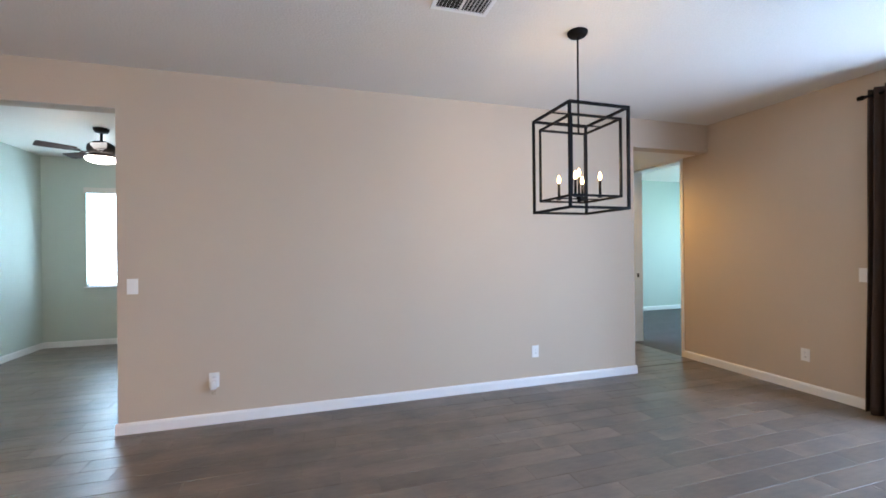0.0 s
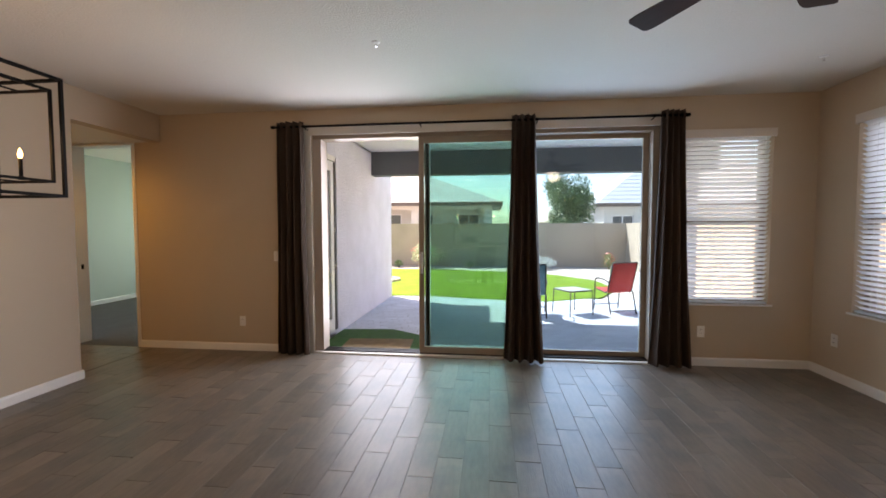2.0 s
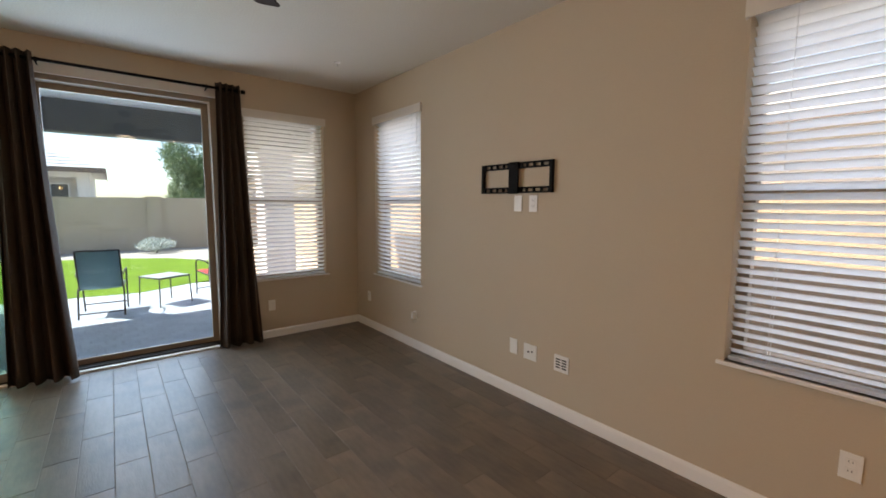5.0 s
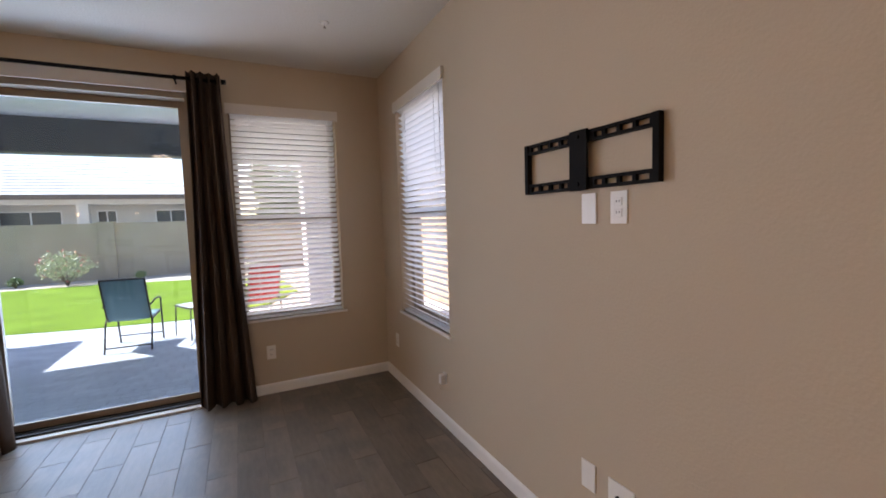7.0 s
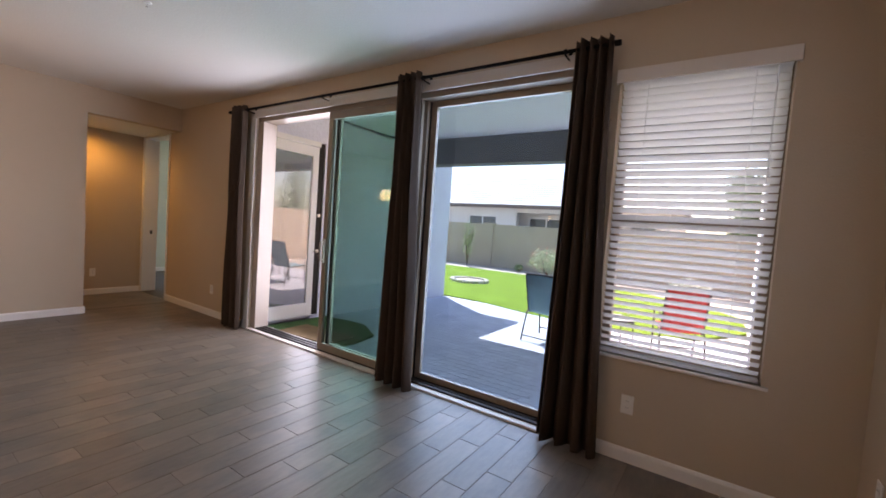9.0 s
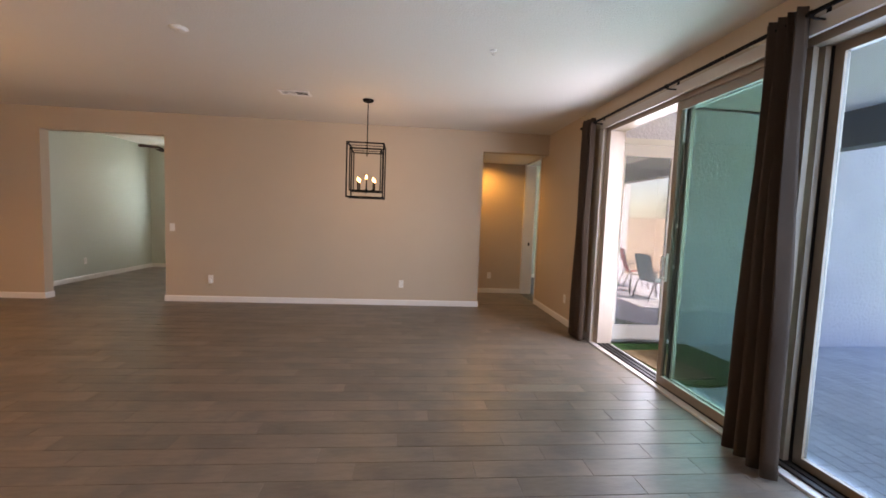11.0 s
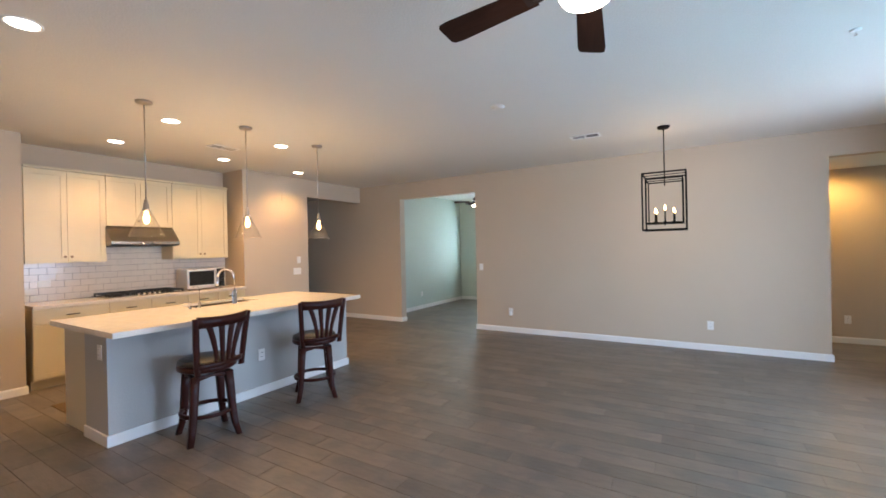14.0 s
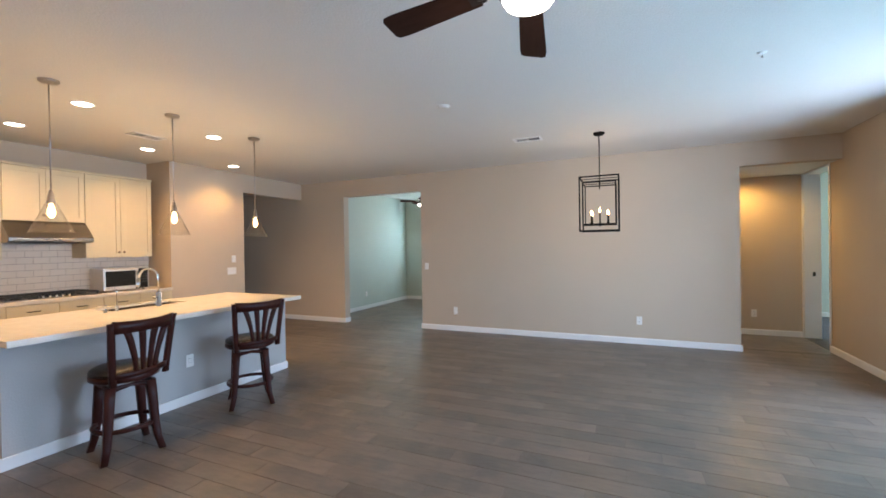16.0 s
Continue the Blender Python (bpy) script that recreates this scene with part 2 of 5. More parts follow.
# ---- mesh helpers ----
def box(bm, x0, x1, y0, y1, z0, z1, bev=0.0, m=None):
    vs = [bm.verts.new(v) for v in ((x0, y0, z0), (x1, y0, z0), (x1, y1, z0), (x0, y1, z0), (x0, y0, z1), (x1, y0, z1), (x1, y1, z1), (x0, y1, z1))]
    fs = [bm.faces.new([vs[i] for i in q]) for q in ((3, 2, 1, 0), (4, 5, 6, 7), (0, 1, 5, 4), (1, 2, 6, 5), (2, 3, 7, 6), (3, 0, 4, 7))]
    if bev:
        got = bmesh.ops.bevel(bm, geom=list({e for f in fs for e in f.edges}), offset=bev, segments=2, affect="EDGES", profile=0.7)
        vs = list({v for f in got["faces"] for v in f.verts} | {v for v in vs if v.is_valid})
    if m is not None:
        bmesh.ops.transform(bm, matrix=m, verts=vs)
    return vs


def ring(c, axis, r, seg, flat=1.0, spin=0.0):
    q = Vector(axis).to_track_quat("Z", "Y")
    return [Vector(c) + q @ Vector((r * math.cos(spin + 2 * math.pi * i / seg), flat * r * math.sin(spin + 2 * math.pi * i / seg), 0)) for i in range(seg)]


def bridge(bm, loops, caps=True, closed=False):
    rows = [[bm.verts.new(p) for p in loop] for loop in loops]
    n = len(rows[0])
    pairs = list(zip(rows, rows[1:])) + ([(rows[-1], rows[0])] if closed else [])
    for a, b in pairs:
        for i in range(n):
            bm.faces.new((a[i], a[(i + 1) % n], b[(i + 1) % n], b[i])).smooth = True
    if caps and not closed:
        bm.faces.new(rows[0][::-1])
        bm.faces.new(rows[-1])
    return rows


def cyl(bm, p0, p1, r0, r1=None, seg=16):
    r1 = r0 if r1 is None else r1
    ax = Vector(p1) - Vector(p0)
    bridge(bm, [ring(p0, ax, r0, seg), ring(p1, ax, r1, seg)])


def lathe(bm, profile, seg=24, at=(0, 0, 0), caps=True):
    """Rings of (radius, z) about the vertical through at."""
    bridge(bm, [ring((at[0], at[1], at[2] + z), (0, 0, 1), max(r, 1e-4), seg) for r, z in profile], caps)


def tube(bm, pts, r, seg=10, closed=False):
    pts = [Vector(p) for p in pts]
    loops = []
    n = len(pts)
    for i, p in enumerate(pts):
        a = pts[(i - 1) % n] if closed or i else p
        b = pts[(i + 1) % n] if closed or i < n - 1 else p
        loops.append(ring(p, b - a, r[i] if isinstance(r, (list, tuple)) else r, seg))
    bridge(bm, loops, not closed, closed)


def slab(bm, pts, z0, z1):
    """A flat prism over a polygon."""
    lo = [bm.verts.new((x, y, z0)) for x, y in pts]
    hi = [bm.verts.new((x, y, z1)) for x, y in pts]
    n = len(pts)
    bm.faces.new(lo[::-1]), bm.faces.new(hi)
    for i in range(n):
        bm.faces.new((lo[i], lo[(i + 1) % n], hi[(i + 1) % n], hi[i]))


def part(name, bm, material, parent=None, label="", at=None, kind="", fix=True):
    if fix:
        bmesh.ops.recalc_face_normals(bm, faces=bm.faces)
    me = bpy.data.meshes.new(name)
    bm.to_mesh(me)
    bm.free()
    me.materials.append(material)
    ob = new(name, me)
    ob.parent = parent
    if at is not None:
        ob.matrix_basis = at if isinstance(at, Matrix) else Matrix.Translation(at)
    return tagged(ob, label, kind=kind)


def thing(name, label, category, at=(0, 0, 0), rz=0.0, group=""):
    ob = new(name)
    ob.empty_display_size = 0.1
    ob.matrix_basis = pose(*at, 0, 0, rz)
    return tagged(ob, label, category, group)


def struct(name, bm, material, label="", parent=None):
    return part(name, bm, material, parent, label, kind="structure")


def wall(name, axis, p0, p1, a0, a1, z0, z1, holes, material, label):
    """A wall p0..p1 thick across the axis it faces, a0..a1 long, with holes (a, b, bottom, top)."""
    bm = bmesh.new()

    def put(a, b, lo, hi):
        if b - a > 1e-4 and hi - lo > 1e-4:
            box(bm, *((p0, p1, a, b) if axis == "x" else (a, b, p0, p1)), lo, hi)

    at = a0
    for a, b, lo, hi in sorted(holes):
        put(at, a, z0, z1)
        put(a, b, z0, lo)
        put(a, b, hi, z1)
        at = b
    put(at, a1, z0, z1)
    return struct(name, bm, material, label)


# ---- large structure ----
L, CEIL = 7.035, 2.745
W = "greige painted drywall with fine texture"
SL0, SL1, SLT = 1.85, 5.57, 2.47
wall("wall_north", "y", 0.0, 0.2, -1.42, L + 0.2, -0.1, 3.0, [(-1.23, -0.36, 0, 2.43), (SL0, SL1, -0.1, SLT), (5.79, 6.63, 0.645, 2.375)], M_WALL, W)
wall("wall_east", "x", L, L + 0.2, -9.2, 0.0, -0.1, 3.0, [(-1.33, -0.45, 0.665, 2.375), (-4.80, -3.92, 0.69, 2.36)], M_WALL, W)
wall("wall_west", "x", -0.15, 0.0, -11.0, 0.0, -0.1, 3.0, [(-7.40, -5.73, -0.1, 2.43), (-1.04, 0.0, -0.1, 2.436)], M_WALL, W)
wall("wall_kitchen_pier", "y", -9.2, -8.45, 1.40, 2.66, -0.1, 3.0, [], M_WALL, W)
wall("wall_hall_header", "y", -8.6, -8.45, 0.0, 1.40, 2.43, 3.0, [], M_WALL, W)
wall("wall_kitchen_back", "y", -9.2, -8.98, 2.66, 5.15, -0.1, 3.0, [], M_WALL, W)
wall("wall_pantry_pier", "y", -9.2, -8.45, 5.15, 5.34, -0.1, 3.0, [], M_WALL, W)
wall("wall_south", "y", -8.6, -8.45, 5.34, L, -0.1, 3.0, [(5.34, 6.20, -0.1, 2.43)], M_WALL, W)
wall("wall_pantry_back", "y", -10.4, -10.25, 5.10, L, -0.1, 3.0, [], M_WALL, W)
wall("wall_pantry_side", "x", 5.10, 5.20, -10.25, -9.2, -0.1, 3.0, [], M_WALL, W)
wall("wall_hall_east", "x", 1.40, 1.55, -11.0, -9.2, -0.1, 3.0, [], M_WALL, W)
wall("wall_hall_end", "y", -11.15, -11.0, -0.15, 1.55, -0.1, 3.0, [], M_WALL, W)
wall("wall_passage_west", "x", -1.42, -1.27, -2.4, 0.0, -0.1, 3.0, [], M_WALL, W)
wall("wall_passage_end", "y", -2.4, -2.25, -1.27, -0.15, -0.1, 3.0, [], M_WALL, W)
G = "pale grey green painted drywall in the side room"
wall("wall_study_west", "x", -3.80, -3.65, -8.2, -3.2, -0.1, 3.0, [(-7.52, -6.62, 0.86, 2.28)], M_MINT, G)
wall("wall_study_south", "y", -8.2, -8.05, -3.65, -0.15, -0.1, 3.0, [], M_MINT, G)
wall("wall_study_north", "y", -3.35, -3.2, -3.65, -0.15, -0.1, 3.0, [], M_MINT, G)
wall("wall_bedroom_west", "x", -3.65, -3.5, 0.2, 4.2, -0.1, 3.2, [], M_MINT, "pale green painted drywall in the bedroom")
wall("wall_bedroom_north", "y", 4.05, 4.2, -3.5, 1.6, -0.1, 3.2, [(-2.6, -1.2, 0.7, 2.2)], M_MINT, "pale green painted drywall in the bedroom")
wall("wall_wing", "x", 1.55, 1.70, 0.2, 4.2, -0.1, 2.92, [(0.20, 1.125, 0.0, 2.40)], M_STUCCO, "pale rough stucco of the bedroom wing, tinted with sky blue")
wall("wall_wing_corner", "y", 4.2, 4.35, -3.65, 1.70, -0.1, 2.92, [(-2.6, -1.2, 0.7, 2.2)], M_STUCCO, "pale rough stucco of the bedroom wing, tinted with sky blue")


def plate(name, x0, x1, y0, y1, z0, z1, material, label):
    bm = bmesh.new()
    box(bm, x0, x1, y0, y1, z0, z1)
    return struct(name, bm, material, label)


plate("ceiling", -0.15, L, -9.2, 0.0, CEIL, CEIL + 0.15, M_CEIL, "white textured drywall ceiling")
plate("ceiling_hall", -0.0, 1.40, -11.0, -8.6, 2.60, CEIL - 0.004, M_CEIL, "white drywall ceiling of the hall")
plate("ceiling_pantry", 5.2, L, -10.25, -8.6, 2.60, CEIL - 0.004, M_CEIL, "white drywall ceiling of the pantry")
plate("ceiling_passage", -1.27, -0.15, -2.25, 0.0, 2.436, 2.55, M_CEIL, "white lowered drywall ceiling of the passage")
plate("ceiling_study", -3.65, -0.15, -8.05, -3.35, 2.745, 2.90, M_CEIL, "white drywall ceiling of the side room")
plate("ceiling_bedroom", -3.65, 1.70, 0.2, 4.35, 2.77, 2.92, M_CEIL, "white drywall ceiling of the bedroom")
plate("roof_slab", -4.1, 7.5, -11.4, 0.2, 3.0, 3.2, M_STUCCO, "plain roof over the house")
# unseen roof; its outer step is added to throw the slanted patio shadow
bm = bmesh.new()
slab(bm, [(-4.0, 0.2), (1.695, 0.2), (1.75, 3.25), (1.75, 4.74), (0.9, 4.76), (-0.28, 5.7), (-4.0, 5.7)], 2.925, 3.03)
struct("roof_wing", bm, M_STUCCO, "plain roof over the bedroom wing, stepped out to cast shade")
plate("subfloor", -3.65, L, -11.0, 0.0, -0.1, -0.003, M_GROUT, "dark grout bed of the tiled floor")
plate("floor_bedroom", -3.5, 1.55, 0.2, 4.05, -0.1, 0.0, M_CARPET, "dark grey bedroom carpet")
plate("floor_bedroom_sill", -1.215, -0.375, 0.0, 0.2, -0.0, 0.003, M_CARPET, "dark grey bedroom carpet at the door")

# patio roof and beam
plate("patio_ceiling", 1.70, 7.6, 0.2, 3.25, 2.80, 2.95, M_PATCEIL, "pale painted patio ceiling")
plate("patio_beam", 1.70, 7.6, 2.86, 3.12, 2.385, 2.80, M_DKBEAM, "dark painted patio beam")
plate("patio_post", 6.72, 7.22, 2.74, 3.24, -0.1, 2.369, M_STUCCO, "stucco patio post")

# ground
bm = bmesh.new()
box(bm, -150, 160, -150, 250, -0.5, -0.09)
tagged(struct("ground", bm, M_GRAVEL, "tan desert gravel ground"))
bm = bmesh.new()
lawn = [(-6, 4.6), (1.0, 4.55), (2.4, 4.45), (3.6, 4.15), (5.0, 3.95), (6.2, 4.6), (6.9, 5.9), (6.8, 7.6), (5.9, 8.9), (4.6, 9.7), (2.5, 10.3), (0.0, 10.45), (-6, 10.4)]
slab(bm, lawn, -0.088, -0.055)
struct("lawn", bm, M_TURF, "bright green artificial turf lawn")
bm = bmesh.new()
box(bm, 1.70, 8.9, 0.2, 4.35, -0.088, -0.062)
struct("patio_bed", bm, M_SAND, "sand bed under the patio pavers")

# yard walls
wall("fence_north", "y", 12.0, 12.2, -14.0, 9.2, -0.1, 1.62, [], M_BLOCK, "tan block garden wall")
for px in (-8.6, -5.0, -1.4, 2.2, 5.8):
    bm = bmesh.new()
    box(bm, px - 0.2, px + 0.2, 11.94, 12.0, -0.1, 1.62, bev=0.01)
    box(bm, px - 0.23, px + 0.23, 11.91, 12.2, 1.62, 1.66, bev=0.01)
    struct("fence_pilaster", bm, M_BLOCK, "tan block garden wall pilaster")
wall("fence_east", "x", 9.0, 9.2, -16.0, 12.0, -0.1, 1.62, [], M_BLOCK, "tan block garden wall")

# lamps of the rooms
for x, y in ((5.80, -5.60), (4.484, -6.776), (3.233, -6.761), (4.459, -8.057), (3.223, -8.003), (1.947, -8.01)):
    spot_light("recessed_beam", (x, y, 2.73), CAN_W, (1.0, 0.54, 0.18), 132)
spot_light("passage_beam", (-0.85, -0.80, 2.41), PASS_W, (1.0, 0.56, 0.13), 172, 0.06)
point_light("fan_glow", (4.96, -2.74, 2.33), FAN_W, (1.0, 0.84, 0.66), 0.1)
point_light("study_fan_glow", (-1.9, -6.6, 2.28), 2.5, (1.0, 0.84, 0.66), 0.1)
# the sky's light in the openings
area_light("slider_daylight", pose(3.7, 0.34, 1.28, -84, 0, 0), 3.3, 2.2, 55, (0.61, 0.76, 0.96))
for y in (-0.89, -4.36):
    area_light("window_daylight", pose(7.32, y, 1.52, 0, 90, 0), 1.7, 0.9, 1.6, (0.64, 0.80, 1.0))
area_light("window_daylight", pose(6.21, 0.32, 1.51, -90, 0, 0), 0.9, 1.7, 1.3, (0.86, 0.92, 1.0))
area_light("study_daylight", pose(-3.70, -7.28, 1.57, 0, -90, 0), 1.3, 0.8, 7, (0.62, 0.95, 1.0))
area_light("bedroom_north_daylight", pose(-1.9, 4.10, 1.45, -90, 0, 0), 1.3, 1.3, 12, (0.62, 0.95, 0.95))


# ---- trim and openings ----
def baseboard(axis, face, side, a0, a1, z=0.0):
    """An 8.5 cm baseboard with an eased top, its back on the wall face, standing out to side (+1 or -1)."""
    bm = bmesh.new()
    prof = [(0, 0), (0.015, 0), (0.014, 0.066), (0.010, 0.078), (0.004, 0.085), (0, 0.085)]
    rows = []
    for a in (a0, a1):
        rows.append([bm.verts.new((face + side * d, a, z + h) if axis == "x" else (a, face + side * d, z + h)) for d, h in prof])
    n = len(prof)
    for i in range(n):
        bm.faces.new((rows[0][i], rows[0][(i + 1) % n], rows[1][(i + 1) % n], rows[1][i]))
    bm.faces.new(rows[0][::-1]), bm.faces.new(rows[1])
    struct("baseboard", bm, M_TRIM, "white painted baseboard along the wall")


baseboard("y", 0.0, -1, -0.330, 1.76)
baseboard("y", 0.0, -1, 5.62, L - 0.015)
baseboard("x", L, -1, -8.45, 0.0)
baseboard("x", 0.0, 1, -5.745, -1.025)
baseboard("y", -1.04, 1, -0.15, 0.0)
baseboard("y", -5.73, -1, -0.15, 0.0)
baseboard("x", 0.0, 1, -11.0, -7.385)
baseboard("y", -7.40, 1, -0.15, 0.0)
baseboard("x", -1.27, 1, -2.25, 0.0)
baseboard("y", -8.45, 1, 1.385, 2.675)
baseboard("x", 1.40, -1, -11.0, -8.45)
baseboard("x", 2.66, 1, -8.50, -8.45)
baseboard("y", -8.45, 1, 5.135, 5.355)
baseboard("x", 5.15, -1, -8.50, -8.45)
baseboard("x", 5.34, 1, -9.2, -8.45)
baseboard("y", -8.45, 1, 6.20, 6.985)
baseboard("y", -8.05, 1, -3.65, -0.15)
baseboard("x", -3.65, 1, -8.035, -3.35)
baseboard("x", -3.5, 1, 0.2, 4.05)
baseboard("y", 4.05, -1, -3.485, 1.55)


def casing(name, pieces, label):
    bm = bmesh.new()
    for p in pieces:
        box(bm, *p, bev=0.004)
    return struct(name, bm, M_TRIM, label)


casing("trim", [(-0.370, -0.330, -0.012, -0.002, 0, 2.434), (-1.265, -1.225, -0.012, -0.002, 0, 2.434), (-1.224, -0.371, -0.012, -0.002, 2.41, 2.434)], "white door casing round the bedroom doorway")
casing("trim", [(-0.375, -0.36, 0.0, 0.2, 0, 2.43), (-1.23, -1.215, 0.0, 0.2, 0, 2.43), (-1.215, -0.375, 0.0, 0.2, 2.415, 2.43)], "white door jamb of the bedroom doorway")

bm = bmesh.new()
box(bm, -1.2149, -1.212, 0.10, 0.13, 0.92, 0.98)
struct("strike_plate", bm, M_BLACK, "dark strike plate in the door jamb")

# slider: outer frame, three leaves, cream casing above and beside
def leaf(name, x0, x1, y0, y1, z0, z1, glass, label, parent, stile=0.056, rail=0.07):
    holder = parent
    bm = bmesh.new()
    box(bm, x0, x0 + stile, y0, y1, z0, z1, bev=0.003)
    box(bm, x1 - stile, x1, y0, y1, z0, z1, bev=0.003)
    box(bm, x0 + stile, x1 - stile, y0, y1, z1 - rail, z1, bev=0.003)
    box(bm, x0 + stile, x1 - stile, y0, y1, z0, z0 + rail, bev=0.003)
    fr = part(name, bm, M_ALU, holder, label)
    bm = bmesh.new()
    box(bm, x0 + stile, x1 - stile, (y0 + y1) / 2 - 0.003, (y0 + y1) / 2 + 0.003, z0 + rail, z1 - rail)
    g = part("pane", bm, glass, fr)
    g.visible_shadow = False
    return fr


slider = tagged(new("door_2"), "three-leaf almond patio slider, partly open", kind="structure")
bm = bmesh.new()
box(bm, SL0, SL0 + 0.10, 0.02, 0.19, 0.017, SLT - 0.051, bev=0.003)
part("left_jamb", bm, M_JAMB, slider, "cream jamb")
bm = bmesh.new()
box(bm, SL1 - 0.07, SL1, 0.02, 0.19, 0.0, SLT, bev=0.003)
box(bm, SL0, SL1 - 0.071, 0.02, 0.19, SLT - 0.05, SLT, bev=0.003)
part("outer_frame", bm, M_ALU, slider)
bm = bmesh.new()
box(bm, SL0, SL1, -0.028, 0.20, -0.06, 0.016, bev=0.004)
part("sill", bm, M_CREAM, slider, "pale metal sill")
for y in (0.045, 0.095, 0.145):
    bm = bmesh.new()
    box(bm, SL0 + 0.10, SL1 - 0.07, y - 0.016, y + 0.016, 0.016, 0.03)
    part("track", bm, M_BRONZE, slider, "dark door track")
la = leaf("leaf", 3.06, 4.22, 0.03, 0.065, 0.03, SLT - 0.05, M_TEALG, "sliding leaf with tinted glass", slider)
leaf("leaf", 3.12, 4.245, 0.08, 0.115, 0.03, SLT - 0.05, M_TEALG, "sliding leaf with tinted glass", slider)
fixed = leaf("leaf", 4.25, SL1 - 0.07, 0.13, 0.165, 0.03, SLT - 0.05, M_GLASS, "fixed leaf with clear glass", slider, rail=0.05)
bm = bmesh.new()
box(bm, 4.228, 4.249, 0.118, 0.165, 0.03, SLT - 0.05, bev=0.002)
part("interlock", bm, M_BRONZE, fixed, "dark weather strip")
bm = bmesh.new()
box(bm, 3.135, 3.168, 0.068, 0.079, 0.03, SLT - 0.05, bev=0.002)
part("interlock", bm, M_BRONZE, la, "dark weather strip")
bm = bmesh.new()
box(bm, 3.078, 3.104, 0.006, 0.03, 0.92, 1.16, bev=0.005)
cyl(bm, (3.091, 0.006, 0.95), (3.091, -0.02, 0.95), 0.008)
cyl(bm, (3.091, 0.006, 1.13), (3.091, -0.02, 1.13), 0.008)
tube(bm, [(3.091, -0.02, 0.94), (3.091, -0.026, 1.0), (3.091, -0.026, 1.08), (3.091, -0.02, 1.14)], 0.009)
part("handle", bm, M_CREAM, slider, "pale pull handle")
casing_bm = bmesh.new()
box(casing_bm, SL0 - 0.09, SL1 + 0.09, -0.022, -0.001, SLT - 0.01, SLT + 0.075, bev=0.004)
box(casing_bm, SL0 - 0.09, SL0 - 0.002, -0.020, -0.001, 0.0, SLT - 0.012, bev=0.004)
box(casing_bm, SL1 + 0.002, SL1 + 0.09, -0.020, -0.001, 0.0, SLT - 0.012, bev=0.004)
struct("trim", casing_bm, M_CREAM, "cream casing round the patio slider")


def window_unit(name, axis, wallface, out, a0, a1, z0, z1, label, blinds=True, tilt=36, group="window blinds", inner=0.0):
    """A two-sash window set in its hole, with sill, valance and a 5 cm slat blind. out: +1 or -1 along the axis, to outdoors."""
    w = tagged(new(name), label, kind="structure")
    if axis == "y":
        w.matrix_basis = pose((a0 + a1) / 2, wallface, z0, 0, 0, 0 if out > 0 else 180)
    else:
        w.matrix_basis = pose(wallface, (a0 + a1) / 2, z0, 0, 0, -90 if out > 0 else 90)
    hw, h = (a1 - a0) / 2, z1 - z0
    bm = bmesh.new()
    for x0, x1, za, zb in ((-hw, -hw + 0.05, 0, h), (hw - 0.05, hw, 0, h), (-hw + 0.05, hw - 0.05, h - 0.05, h), (-hw + 0.05, hw - 0.05, 0.0, 0.05)):
        box(bm, x0, x1, 0.10, 0.16, za, zb, bev=0.003)
    part("window_frame", bm, M_ALU, w)
    bm = bmesh.new()
    box(bm, -hw + 0.05, hw - 0.05, 0.095, 0.15, h * 0.48, h * 0.48 + 0.05, bev=0.003)
    part("meeting_rail", bm, M_ALU, w)
    for za, zb in ((0.05, h * 0.48), (h * 0.48 + 0.05, h - 0.05)):
        bm = bmesh.new()
        box(bm, -hw + 0.05, hw - 0.05, 0.127, 0.133, za, zb)
        part("pane", bm, M_WGLASS, w).visible_shadow = False
    bm = bmesh.new()
    box(bm, -hw - 0.03, hw + 0.03, -0.02, 0.10, -0.018, 0.0, bev=0.004)
    part("window_sill", bm, M_TRIM, w)
    if not blinds:
        return w
    b = thing("window_blind", "white faux-wood slat blind, lowered and half open, under a white valance", "blind", (0, 0, 0), 0, group)
    b.matrix_basis = w.matrix_basis.copy()
    bm = bmesh.new()
    box(bm, -hw - 0.02, hw + 0.02, -0.022, -0.006, h - 0.05, h + 0.03, bev=0.004)
    box(bm, -hw - 0.02, -hw - 0.010, -0.006, -0.001, h - 0.055, h + 0.03)
    box(bm, hw + 0.010, hw + 0.02, -0.006, -0.001, h - 0.055, h + 0.03)
    part("valance", bm, M_CREAM, b)
    bm = bmesh.new()
    box(bm, -hw + 0.01, hw - 0.01, 0.01, 0.06, h - 0.045, h - 0.002)
    part("head_rail", bm, M_BLIND, b)
    bm = bmesh.new()
    box(bm, -hw + 0.012, hw - 0.012, 0.012, 0.062, 0.006, 0.026, bev=0.004)
    part("bottom_rail", bm, M_BLIND, b)
    sb = bmesh.new()
    prof = [(-0.025, 0.0), (-0.012, 0.0022), (0.0, 0.003), (0.012, 0.0022), (0.025, 0.0)]
    r0 = [[sb.verts.new((x, y, z + dz)) for y, z in prof] for x in (-hw + 0.013, hw - 0.013) for dz in (0.0, 0.003)]
    for a, c in ((r0[0], r0[2]), (r0[1], r0[3])):
        for i in range(4):
            sb.faces.new((a[i], a[i + 1], c[i + 1], c[i]))
    for a, c in ((r0[0], r0[1]), (r0[2], r0[3])):
        for i in range(4):
            sb.faces.new((a[i], a[i + 1], c[i + 1], c[i]))
    for i in (0, 4):
        sb.faces.new((r0[0][i], r0[1][i], r0[3][i], r0[2][i]))
    slat = None
    n = int((h - 0.09) / 0.0435)
    for i in range(n):
        z = 0.052 + (h - 0.115) * i / (n - 1)
        at = pose(0, 0.037, z, -(tilt + random.uniform(-1.5, 1.5)), 0, 0)
